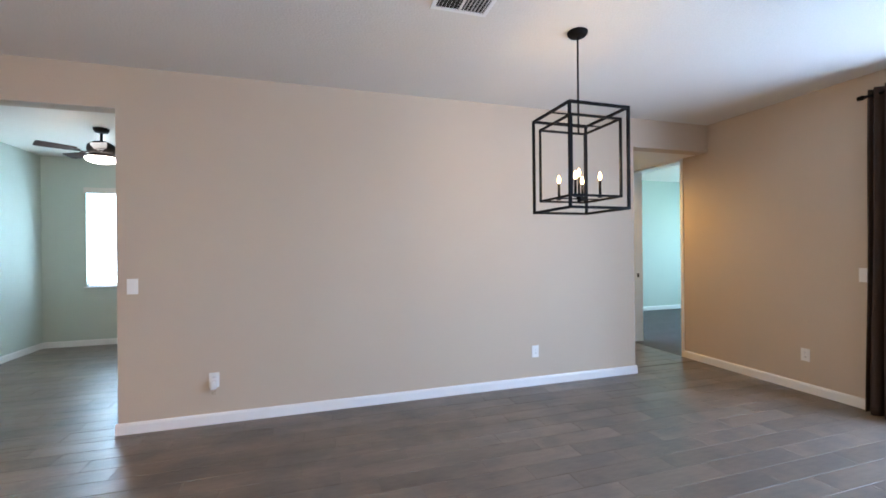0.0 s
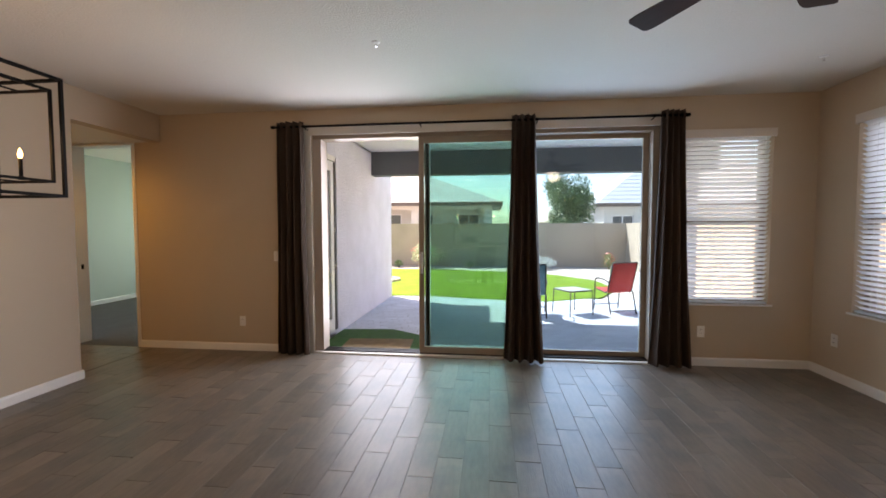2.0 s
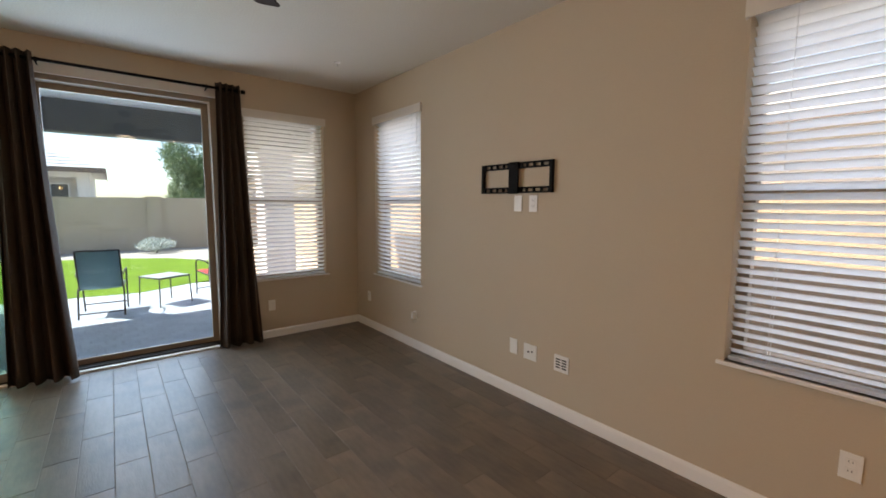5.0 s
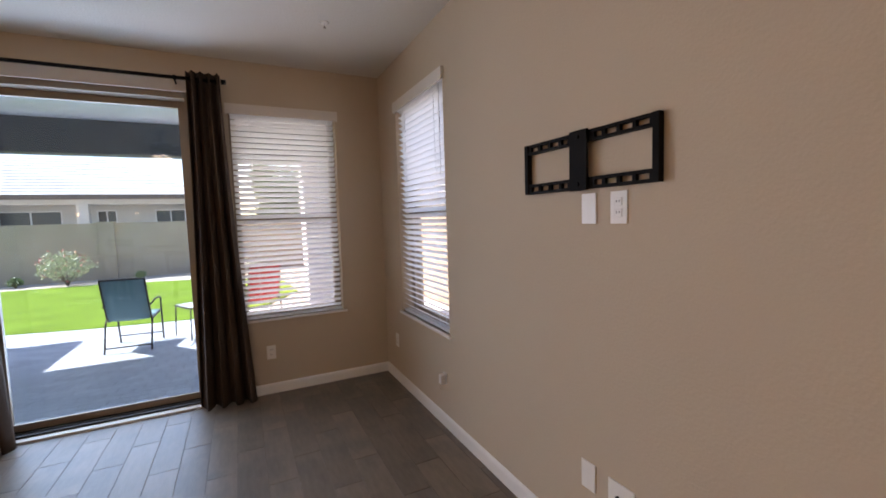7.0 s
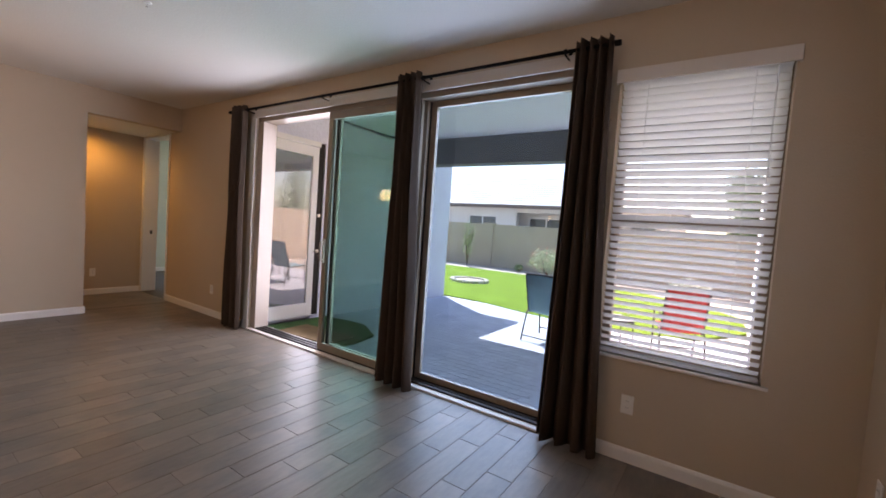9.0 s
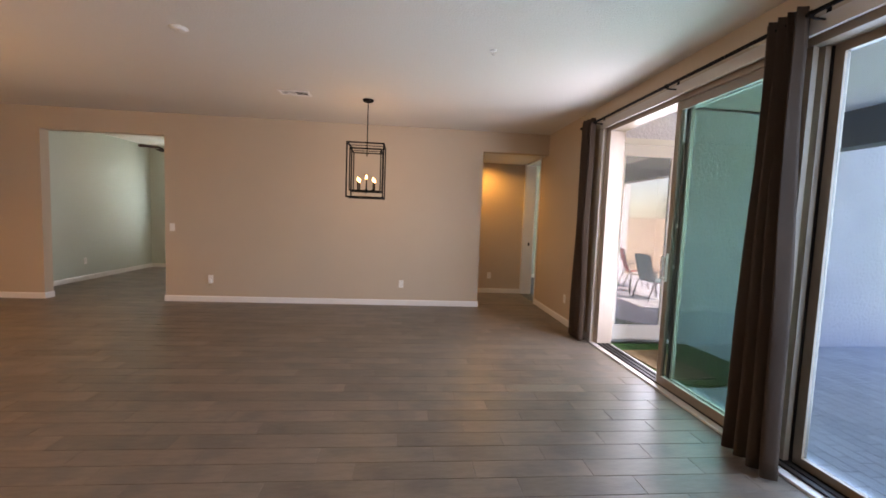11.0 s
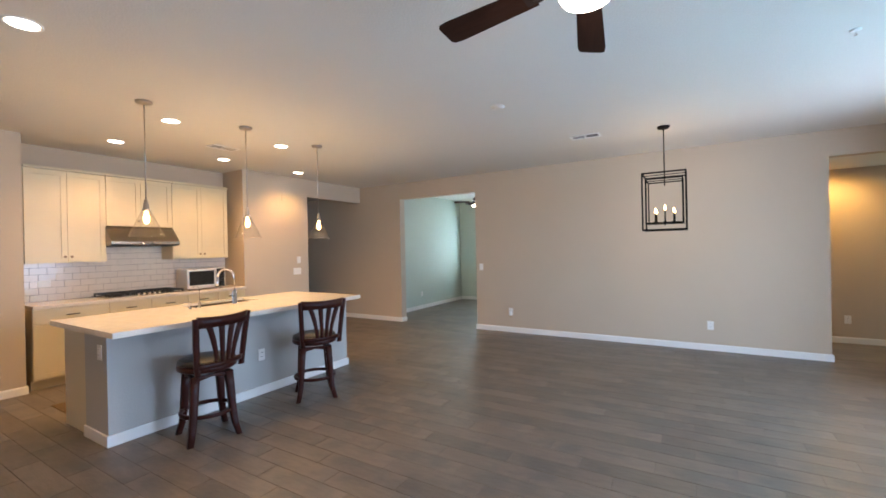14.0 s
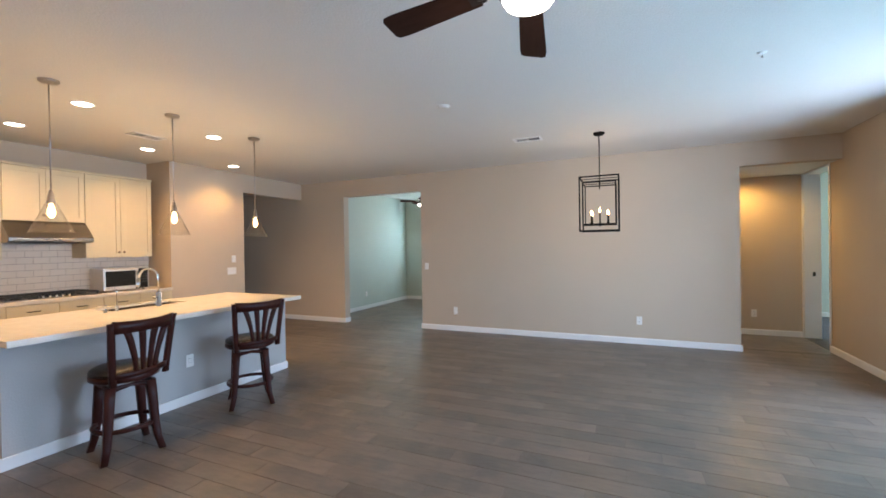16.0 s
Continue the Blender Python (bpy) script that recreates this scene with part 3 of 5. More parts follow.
        if slat is None:
            slat = part("slat", sb, M_BLIND, b, at=at)
        else:
            o = new("slat", slat.data)
            o.parent, o.matrix_basis = b, at
    for x in (-hw * 0.62, hw * 0.62):
        bm = bmesh.new()
        tube(bm, [(x, 0.012, 0.02), (x, 0.012, h - 0.04)], 0.0012, 5)
        tube(bm, [(x, 0.062, 0.02), (x, 0.062, h - 0.04)], 0.0012, 5)
        part("ladder_cord", bm, M_BLIND, b)
    bm = bmesh.new()
    tube(bm, [(hw - 0.07, 0.004, h - 0.05), (hw - 0.07, 0.004, h * 0.62)], 0.0035, 6)
    part("tilt_wand", bm, M_BLIND, b)
    return w


window_unit("window_1", "y", 0.0, 1, 5.79, 6.63, 0.645, 2.375, "almond two-sash window beside the slider")
window_unit("window_2", "x", L, 1, -1.33, -0.45, 0.665, 2.375, "almond two-sash window near the corner")
window_unit("window_3", "x", L, 1, -4.80, -3.92, 0.69, 2.36, "almond two-sash window in the long wall")
window_unit("window_4", "x", -3.65, -1, -7.52, -6.62, 0.86, 2.28, "two-sash window of the side room", tilt=50)
window_unit("window_5", "y", 4.05, 1, -2.6, -1.2, 0.7, 2.2, "two-sash window of the bedroom", blinds=False)

# glazed door of the wing
wd = tagged(new("door_3"), "white glazed patio door of the bedroom wing, closed", kind="structure")
bm = bmesh.new()
box(bm, 1.66, 1.735, 0.205, 0.26, -0.02, 2.40, bev=0.004)
box(bm, 1.66, 1.735, 0.26, 1.015, 2.33, 2.40, bev=0.004)
box(bm, 1.60, 1.70, 0.26, 1.015, -0.06, -0.02, bev=0.004)
part("door_frame", bm, M_TRIM, wd)
bm = bmesh.new()
box(bm, 1.58, 1.68, 1.017, 1.124, -0.06, 2.395, bev=0.004)
part("screen_edge", bm, M_BRONZE, wd, "dark bronze recessed stile")
bm = bmesh.new()
box(bm, 1.66, 1.70, 0.26, 0.35, -0.02, 2.33, bev=0.003)
box(bm, 1.66, 1.70, 0.92, 1.015, -0.02, 2.33, bev=0.003)
box(bm, 1.66, 1.70, 0.35, 0.92, 2.20, 2.33, bev=0.003)
box(bm, 1.66, 1.70, 0.35, 0.92, -0.02, 0.18, bev=0.003)
part("leaf", bm, M_TRIM, wd)
bm = bmesh.new()
box(bm, 1.675, 1.681, 0.35, 0.92, 0.18, 2.20)
# a pale diffuse share stands in for the pane's bright, hazy reflection
M_HAZEPANE = glass_mat("hazed_door_glass", (0.55, 0.6, 0.62), 3.6, 0.015)
dn = M_HAZEPANE.node_tree
old = dn.nodes["Material Output"].inputs[0].links[0].from_socket
df, dm = dn.nodes.new("ShaderNodeBsdfDiffuse"), dn.nodes.new("ShaderNodeMixShader")
df.inputs[0].default_value = (0.72, 0.70, 0.76, 1)
dm.inputs[0].default_value = 0.2
dn.links.new(old, dm.inputs[1])
dn.links.new(df.outputs[0], dm.inputs[2])
dn.links.new(dm.outputs[0], dn.nodes["Material Output"].inputs[0])
part("pane", bm, M_HAZEPANE, wd, "reflecting glass with pale haze mixed in")
bm = bmesh.new()
for z in (0.90, 1.40):
    cyl(bm, (1.68, 1.07, z), (1.692, 1.07, z), 0.026)
cyl(bm, (1.692, 1.07, 1.40), (1.704, 1.07, 1.40), 0.012)
tube(bm, [(1.69, 1.07, 0.90), (1.715, 1.07, 0.90), (1.72, 1.06, 0.90), (1.72, 0.98, 0.90)], 0.009)
part("lever", bm, M_NICKEL, wd, "nickel lever and deadbolt")


# ---- curtains ----
def curtain(x0, x1, xb0, xb1, seed, ztop=2.585, zbot=0.015):
    """A grommet-top panel hung in deep folds, x0..x1 wide at the rod and xb0..xb1 at the hem."""
    rnd = random.Random(seed)
    c = thing("curtain", "charcoal brown curtain in deep folds hanging from the black rod", "curtain", ((x0 + x1) / 2, -0.105, 0), 0, "curtain panels")
    cx = (x0 + x1) / 2
    folds, nu, nv = 4, 97, 26
    ph = [rnd.uniform(-0.9, 0.9) for _ in range(folds + 1)]
    am = [rnd.uniform(0.6, 1.25) for _ in range(folds + 1)]
    bm = bmesh.new()
    rows = []
    for j in range(nv):
        v = j / (nv - 1)
        z = ztop + (zbot - ztop) * v
        row = []
        for i in range(nu):
            u = i / (nu - 1)
            k = u * folds
            f = int(min(k, folds - 1))
            amp = (0.052 + 0.012 * v) * (am[f] * (1 - (k - f)) + am[f + 1] * (k - f))
            phase = ph[f] * (1 - (k - f)) + ph[f + 1] * (k - f)
            lo, hi = x0 + (xb0 - x0) * v ** 1.4, x1 + (xb1 - x1) * v ** 1.4
            wob = 0.5 * phase * v + 0.25 * math.sin(3.1 * v + phase * 5)
            x = lo + (hi - lo) * u + 0.006 * math.sin(2 * math.pi * k * 2 + v * 2)
            y = amp * math.sin(2 * math.pi * k + wob) + 0.006 * math.sin(9 * v + 4 * u + seed)
            row.append(bm.verts.new((x - cx, y, z)))
        rows.append(row)
    for a, b in zip(rows, rows[1:]):
        for i in range(nu - 1):
            bm.faces.new((a[i], a[i + 1], b[i + 1], b[i])).smooth = True
    ob = part("cloth", bm, M_CURTAIN, c, fix=False)
    sol = ob.modifiers.new("thickness", "SOLIDIFY")
    sol.thickness = 0.003
    for k in range(folds):
        x = x0 + (x1 - x0) * (k + 0.5) / folds - cx
        bm = bmesh.new()
        q = ring((x, 0.0, 2.535), (1, 0, 0), 0.024, 16)
        tube(bm, q, 0.004, 6, closed=True)
        part("grommet", bm, M_BLACK, c, "dark metal grommet")
    return c


curtain(1.50, 1.80, 1.46, 1.83, 3)
curtain(4.06, 4.30, 3.98, 4.40, 11)
curtain(5.53, 5.75, 5.46, 5.86, 23)
rod = thing("curtain_rod", "black steel curtain rod on wall brackets above the slider", "curtain rod", (3.6, -0.105, 2.535))
bm = bmesh.new()
tube(bm, [(-2.12, 0, 0), (-0.2, 0, 0.002), (2.15, 0, 0)], 0.0125, 12)
part("rod", bm, M_BLACK, rod)
for x in (-2.13, 2.16):
    bm = bmesh.new()
    s = 1 if x > 0 else -1
    cyl(bm, (x, 0, 0), (x + s * 0.035, 0, 0), 0.019, 0.017)
    part("finial", bm, M_BLACK, rod)
for x in (-1.78, -0.5, 0.72, 1.86):
    bm = bmesh.new()
    box(bm, x - 0.012, x + 0.012, 0.097, 0.104, -0.06, 0.04, bev=0.002)
    tube(bm, [(x, 0.1, -0.02), (x, 0.02, -0.02), (x, 0.0, -0.016)], 0.006, 8)
    cyl(bm, (x - 0.008, 0, 0), (x + 0.008, 0, 0), 0.018)
    part("bracket", bm, M_BLACK, rod)


# ---- wall plates ----
def plate_thing(name, label, category, axis, face, side, a, z, w, h, kind_="outlet", group=""):
    """A wall plate facing side along the axis."""
    rz = {("x", -1): -90, ("x", 1): 90, ("y", -1): 0, ("y", 1): 180}[(axis, side)]
    at = (face, a, z) if axis == "x" else (a, face, z)
    t = thing(name, label, category, at, rz, group)
    bm = bmesh.new()
    box(bm, -w / 2, w / 2, -0.006, -0.0005, -h / 2, h / 2, bev=0.002)
    part("cover", bm, M_PLATE, t)
    if kind_ == "outlet":
        for zc in (-0.02, 0.02):
            bm = bmesh.new()
            box(bm, -0.016, 0.016, -0.009, -0.006, zc - 0.014, zc + 0.014, bev=0.003)
            part("receptacle", bm, M_PLATE, t)
            for x in (-0.006, 0.006):
                bm = bmesh.new()
                box(bm, x - 0.0012, x + 0.0012, -0.0096, -0.009, zc - 0.002, zc + 0.007)
                part("slot", bm, M_SLOT, t, "dark slot")
    elif kind_ == "switch":
        n = max(1, round(w / 0.046) - 1)
        for i in range(n):
            x = (i - (n - 1) / 2) * 0.046
            bm = bmesh.new()
            box(bm, x - 0.016, x + 0.016, -0.010, -0.006, -0.033, 0.033, bev=0.002)
            part("rocker", bm, M_PLATE, t)
    elif kind_ == "grille":
        for x in (-0.024, 0.024):
            for k in range(4):
                bm = bmesh.new()
                zc = (k - 1.5) * 0.019
                box(bm, x - 0.018, x + 0.018, -0.0075, -0.006, zc - 0.005, zc + 0.005)
                part("slot", bm, M_SLOT, t, "dark slot")
    elif kind_ == "jack":
        bm = bmesh.new()
        cyl(bm, (-0.012, -0.006, 0), (-0.012, -0.013, 0), 0.007)
        cyl(bm, (0.022, -0.006, 0.008), (0.022, -0.011, 0.008), 0.006)
        part("jack", bm, M_SLOT, t, "dark cable jack")
    return t


OUT = "white duplex outlet plate low on the greige wall"
for axis, face, side, a, z in (("y", 0, -1, 0.977, 0.345), ("y", 0, -1, 6.0, 0.355), ("x", 0, 1, -2.25, 0.335), ("x", 0, 1, -5.09, 0.345), ("x", L, -1, -0.289, 0.37), ("x", L, -1, -4.40, 0.38), ("x", -1.27, 1, -0.606, 0.33)):
    plate_thing("outlet", OUT, "outlet", axis, face, side, a, z, 0.072, 0.116, "outlet", "outlets")
plate_thing("outlet", "white duplex outlet plate on the island front", "outlet", "y", -6.2, 1, 3.952, 0.40, 0.072, 0.116, "outlet", "outlets")
plate_thing("outlet", "white duplex outlet plate on the island end", "outlet", "x", 5.24, 1, -6.32, 0.70, 0.072, 0.116, "outlet", "outlets")
plate_thing("outlet", "white duplex outlet plate in the side room", "outlet", "y", -8.05, 1, -1.66, 0.35, 0.072, 0.116, "outlet", "outlets")
plate_thing("cable_plate", "white blank cable plate low on the television wall", "wall plate", "x", L, -1, -2.55, 0.385, 0.072, 0.116, "blank")
plate_thing("media_plate", "white two-gang media plate with dark jacks", "wall plate", "x", L, -1, -2.71, 0.381, 0.117, 0.116, "jack")
plate_thing("wall_grille", "white square grille plate with dark slots", "vent", "x", L, -1, -2.98, 0.375, 0.116, 0.116, "grille")
plate_thing("cable_plate", "white blank plate under the television mount", "wall plate", "x", L, -1, -2.56, 1.465, 0.072, 0.116, "blank")
plate_thing("outlet", "white outlet plate under the television mount", "outlet", "x", L, -1, -2.70, 1.465, 0.072, 0.116, "outlet", "outlets")
plate_thing("light_switch", "white rocker switch plate beside the side room opening", "light switch", "x", 0, 1, -5.80 + 0.17, 1.10, 0.072, 0.116, "switch")
plate_thing("light_switch", "white rocker switch plate beside the curtain", "light switch", "y", 0, -1, 1.414, 1.105, 0.072, 0.116, "switch")
plate_thing("light_switch", "white single rocker switch plate near the kitchen", "light switch", "y", -8.45, 1, 1.615, 1.29, 0.075, 0.116, "switch")
plate_thing("light_switch", "white three-gang rocker switch plate near the kitchen", "light switch", "y", -8.45, 1, 1.655, 1.09, 0.165, 0.116, "switch")
chime = plate_thing("door_chime", "small wall-coloured box chime high on the wall", "door chime", "y", -8.45, 1, 1.892, 2.36, 0.11, 0.10, "blank")
chime.children[0].data.materials[0] = M_WALL
for nm, lb, axis, face, side, a, z in (("air_freshener", "small white plug-in air freshener in the outlet", "x", 0, 1, -5.09, 0.315), ("air_freshener", "small white plug-in air freshener low on the wall", "x", L, -1, -1.244, 0.345)):
    t = plate_thing(nm, lb, "air freshener", axis, face, side, a, z, 0.05 if a > -2 else 0.03, 0.075, "blank")
    bm = bmesh.new()
    box(bm, -0.02, 0.02, -0.045, -0.010, -0.035, 0.03, bev=0.01)
    part("holder", bm, M_PLATE, t)
    bm = bmesh.new()
    lathe(bm, [(0.012, -0.075), (0.016, -0.07), (0.016, -0.045), (0.010, -0.036)], 14, (0, -0.028, 0))
    part("vial", bm, M_LAMPG, t, "small glass vial")

# television mount
tv = thing("tv_wall_mount", "empty black steel television mount bolted to the wall", "television mount", (L, -2.532, 1.65), -90)
for z in (-0.088, 0.088):
    bm = bmesh.new()
    # a rail with punched slots: strips above and below, webs between
    box(bm, -0.335, 0.335, -0.022, -0.003, z - 0.022, z - 0.010, bev=0.0015)
    box(bm, -0.335, 0.335, -0.022, -0.003, z + 0.010, z + 0.022, bev=0.0015)
    xs = [-0.335, -0.30, -0.25, -0.235, -0.185, -0.17, -0.12, -0.105, -0.07, 0.07, 0.105, 0.12, 0.17, 0.185, 0.235, 0.25, 0.30, 0.335]
    for a, b in zip(xs[::2], xs[1::2]):
        box(bm, a, b, -0.020, -0.005, z - 0.010, z + 0.010)
    part("rail", bm, M_BLACK, tv)
for x in (-0.326, 0.326):
    bm = bmesh.new()
    box(bm, x - 0.012, x + 0.012, -0.026, -0.001, -0.11, 0.11, bev=0.002)
    part("end_bar", bm, M_BLACK, tv)
bm = bmesh.new()
box(bm, -0.045, 0.045, -0.034, -0.0225, -0.115, 0.115, bev=0.003)
for z in (-0.09, 0.09):
    cyl(bm, (0, -0.034, z), (0, -0.040, z), 0.009, seg=6)
part("centre_plate", bm, M_BLACK, tv)


# ---- chandelier ----
ch = thing("chandelier", "black steel cage chandelier with nested square frames and lit candle bulbs", "chandelier", (1.357, -2.69, CEIL))


def cage(parent, hw, z0, z1, t, name):
    for x in (-hw, hw):
        for y in (-hw, hw):
            bm = bmesh.new()
            box(bm, x - t, x + t, y - t, y + t, z0 + t, z1 - t)
            part(name + "_upright", bm, M_BLACK, parent)
    for z in (z0, z1):
        bm = bmesh.new()
        for s in (-1, 1):
            box(bm, -hw - t, hw + t, s * hw - t, s * hw + t, z - t, z + t)
            box(bm, s * hw - t, s * hw + t, -hw + t, hw - t, z - t, z + t)
        part(name + "_ring", bm, M_BLACK, parent)


cage(ch, 0.207, -1.150, -0.535, 0.0078, "outer_frame")
cage(ch, 0.176, -1.075, -0.598, 0.0065, "inner_frame")
for nm, hw, z in (("outer_cross", 0.207, -0.535), ("inner_cross", 0.176, -0.598), ("lower_cross", 0.176, -1.075)):
    bm = bmesh.new()
    box(bm, -0.0045, 0.0045, -hw, hw, z - 0.004, z + 0.004)
    part(nm, bm, M_BLACK, ch)
bm = bmesh.new()
cyl(bm, (0, 0, -0.03), (0, 0, -0.66), 0.006)
part("stem", bm, M_BLACK, ch)
bm = bmesh.new()
lathe(bm, [(0.012, -0.034), (0.05, -0.028), (0.064, -0.014), (0.064, 0.0)], 28)
part("canopy", bm, M_BLACK, ch)
bm = bmesh.new()
lathe(bm, [(0.004, -1.10), (0.014, -1.085), (0.014, -1.06), (0.02, -1.056)], 16)
part("hub", bm, M_BLACK, ch)
for x, y, h in ((-0.09, -0.09, 0), (0.09, -0.09, 0), (0.09, 0.09, 0), (-0.09, 0.09, 0), (0, 0, 0.035)):
    bm = bmesh.new()
    cyl(bm, (x, y, -1.075), (x, y, -0.965 + h), 0.0085)
    lathe(bm, [(0.012, -1.075), (0.018, -1.069), (0.018, -1.061), (0.010, -1.055)], 14, (x, y, 0))
    part("candle_sleeve", bm, M_BLACK, ch)
    bm = bmesh.new()
    lathe(bm, [(0.005, -0.965 + h), (0.0085, -0.957 + h), (0.0108, -0.945 + h), (0.008, -0.930 + h), (0.003, -0.916 + h), (0.001, -0.912 + h)], 16, (x, y, 0))
    part("bulb", bm, M_BULB, ch, "lit clear candle bulb")
point_light("chandelier_glow", (1.357, -2.69, 1.86), CHAN_W, WARM, 0.1)


# ---- kitchen pendants ----
def pendant(x, y):
    p = thing("pendant_lamp", "clear glass cone pendant lamp with lit bulb over the island", "pendant lamp", (x, y, CEIL), 0, "pendant lamps over the island")
    bm = bmesh.new()
    lathe(bm, [(0.012, -0.032), (0.05, -0.026), (0.064, -0.012), (0.064, 0)], 28)
    part("canopy", bm, M_NICKEL, p)
    bm = bmesh.new()
    cyl(bm, (0, 0, -0.03), (0, 0, -0.84), 0.005, seg=10)
    part("stem", bm, M_NICKEL, p)
    bm = bmesh.new()
    lathe(bm, [(0.006, -0.83), (0.014, -0.84), (0.014, -0.86), (0.021, -0.868), (0.021, -0.905), (0.028, -0.915), (0.028, -0.93), (0.02, -0.935)], 20)
    part("socket", bm, M_NICKEL, p)
    bm = bmesh.new()
    prof = [(0.028, -0.925), (0.036, -0.935), (0.060, -0.99), (0.095, -1.07), (0.132, -1.15), (0.134, -1.152), (0.130, -1.152), (0.092, -1.07), (0.057, -0.99), (0.033, -0.938)]
    bridge(bm, [ring((0, 0, z), (0, 0, 1), r, 32) for r, z in prof], False)
    part("shade", bm, M_LAMPG, p, "clear glass cone shade").visible_shadow = False
    bm = bmesh.new()
    lathe(bm, [(0.010, -0.935), (0.013, -0.955), (0.021, -0.98), (0.024, -1.00), (0.020, -1.025), (0.010, -1.040), (0.002, -1.044)], 20)
    part("bulb", bm, M_BULB, p, "lit amber filament bulb").visible_shadow = False
    point_light("pendant_glow", (x, y, CEIL - 1.01), PEND_W, WARM, 0.03)


for x in (4.872, 3.94, 2.985):
    pendant(x, -6.40)


# ---- ceiling fittings ----
def ceiling_disc(name, label, category, x, y, r, inner, material, group=""):
    t = thing(name, label, category, (x, y, CEIL), 0, group)
    bm = bmesh.new()
    bridge(bm, [ring((0, 0, z), (0, 0, 1), rr, 32) for rr, z in ((r, 0.0), (r, -0.004), (r - 0.008, -0.008), (inner + 0.004, -0.006), (inner, 0.0))], False)
    part("trim_ring", bm, M_CEIL if material is M_CEIL else M_PLATE, t)
    bm = bmesh.new()
    lathe(bm, [(inner, -0.0005), (inner, -0.003)], 32)
    part("lens", bm, material, t, "glowing lens" if material is M_CAN else "")
    return t


for x, y in ((5.80, -5.60), (4.484, -6.776), (3.233, -6.761), (4.459, -8.057), (3.223, -8.003), (1.947, -8.01)):
    ceiling_disc("recessed_light", "lit white recessed ceiling light", "ceiling light", x, y, 0.088, 0.070, M_CAN, "recessed lights")
t = ceiling_disc("smoke_detector", "round white smoke detector on the ceiling", "smoke detector", 3.00, -3.96, 0.068, 0.05, M_CEIL)
bm = bmesh.new()
lathe(bm, [(0.055, -0.003), (0.055, -0.010), (0.048, -0.016), (0.02, -0.018), (0.001, -0.018)], 28)
part("dome", bm, M_CEIL, t)
for x, y in ((3.03, -1.543), (6.40, -0.905)):
    t = thing("sprinkler_head", "small chrome sprinkler head in the ceiling", "sprinkler head", (x, y, CEIL), 0, "sprinkler heads")
    bm = bmesh.new()
    lathe(bm, [(0.03, 0), (0.03, -0.003), (0.012, -0.006)], 20)
    part("escutcheon", bm, M_PLATE, t)
    bm = bmesh.new()
    cyl(bm, (0, 0, -0.005), (0, 0, -0.032), 0.003, seg=10)
    cyl(bm, (0, 0, -0.032), (0, 0, -0.034), 0.009, seg=14)
    part("nozzle", bm, M_CHROME, t)


def air_register(x, y, rz):
    t = thing("air_register", "white louvred supply register in the ceiling", "vent", (x, y, CEIL), rz, "air registers")
    bm = bmesh.new()
    for a in ((-0.17, 0.17, -0.095, -0.07), (-0.17, 0.17, 0.07, 0.095), (-0.17, -0.145, -0.07, 0.07), (0.145, 0.17, -0.07, 0.07), (-0.008, 0.008, -0.07, 0.07)):
        box(bm, *a, -0.009, -0.001, bev=0.002)
    part("frame", bm, M_PLATE, t)
    bm = bmesh.new()
    box(bm, -0.145, 0.145, -0.07, 0.07, -0.002, -0.0005)
    part("duct", bm, M_SLOT, t, "dark duct opening")
    first = None
    for s in (-1, 1):
        for k in range(6):
            at = pose(s * (0.022 + k * 0.022), 0, -0.006, 0, s * 60, 0)
            if first is None:
                bm = bmesh.new()
                box(bm, -0.0035, 0.0035, -0.069, 0.069, -0.0008, 0.0008)
                first = part("louvre", bm, M_PLATE, t, at=at)
            else:
                o = new("louvre", first.data)
                o.parent, o.matrix_basis = t, at


air_register(1.458, -3.507, 90)
air_register(3.60, -7.38, 0)


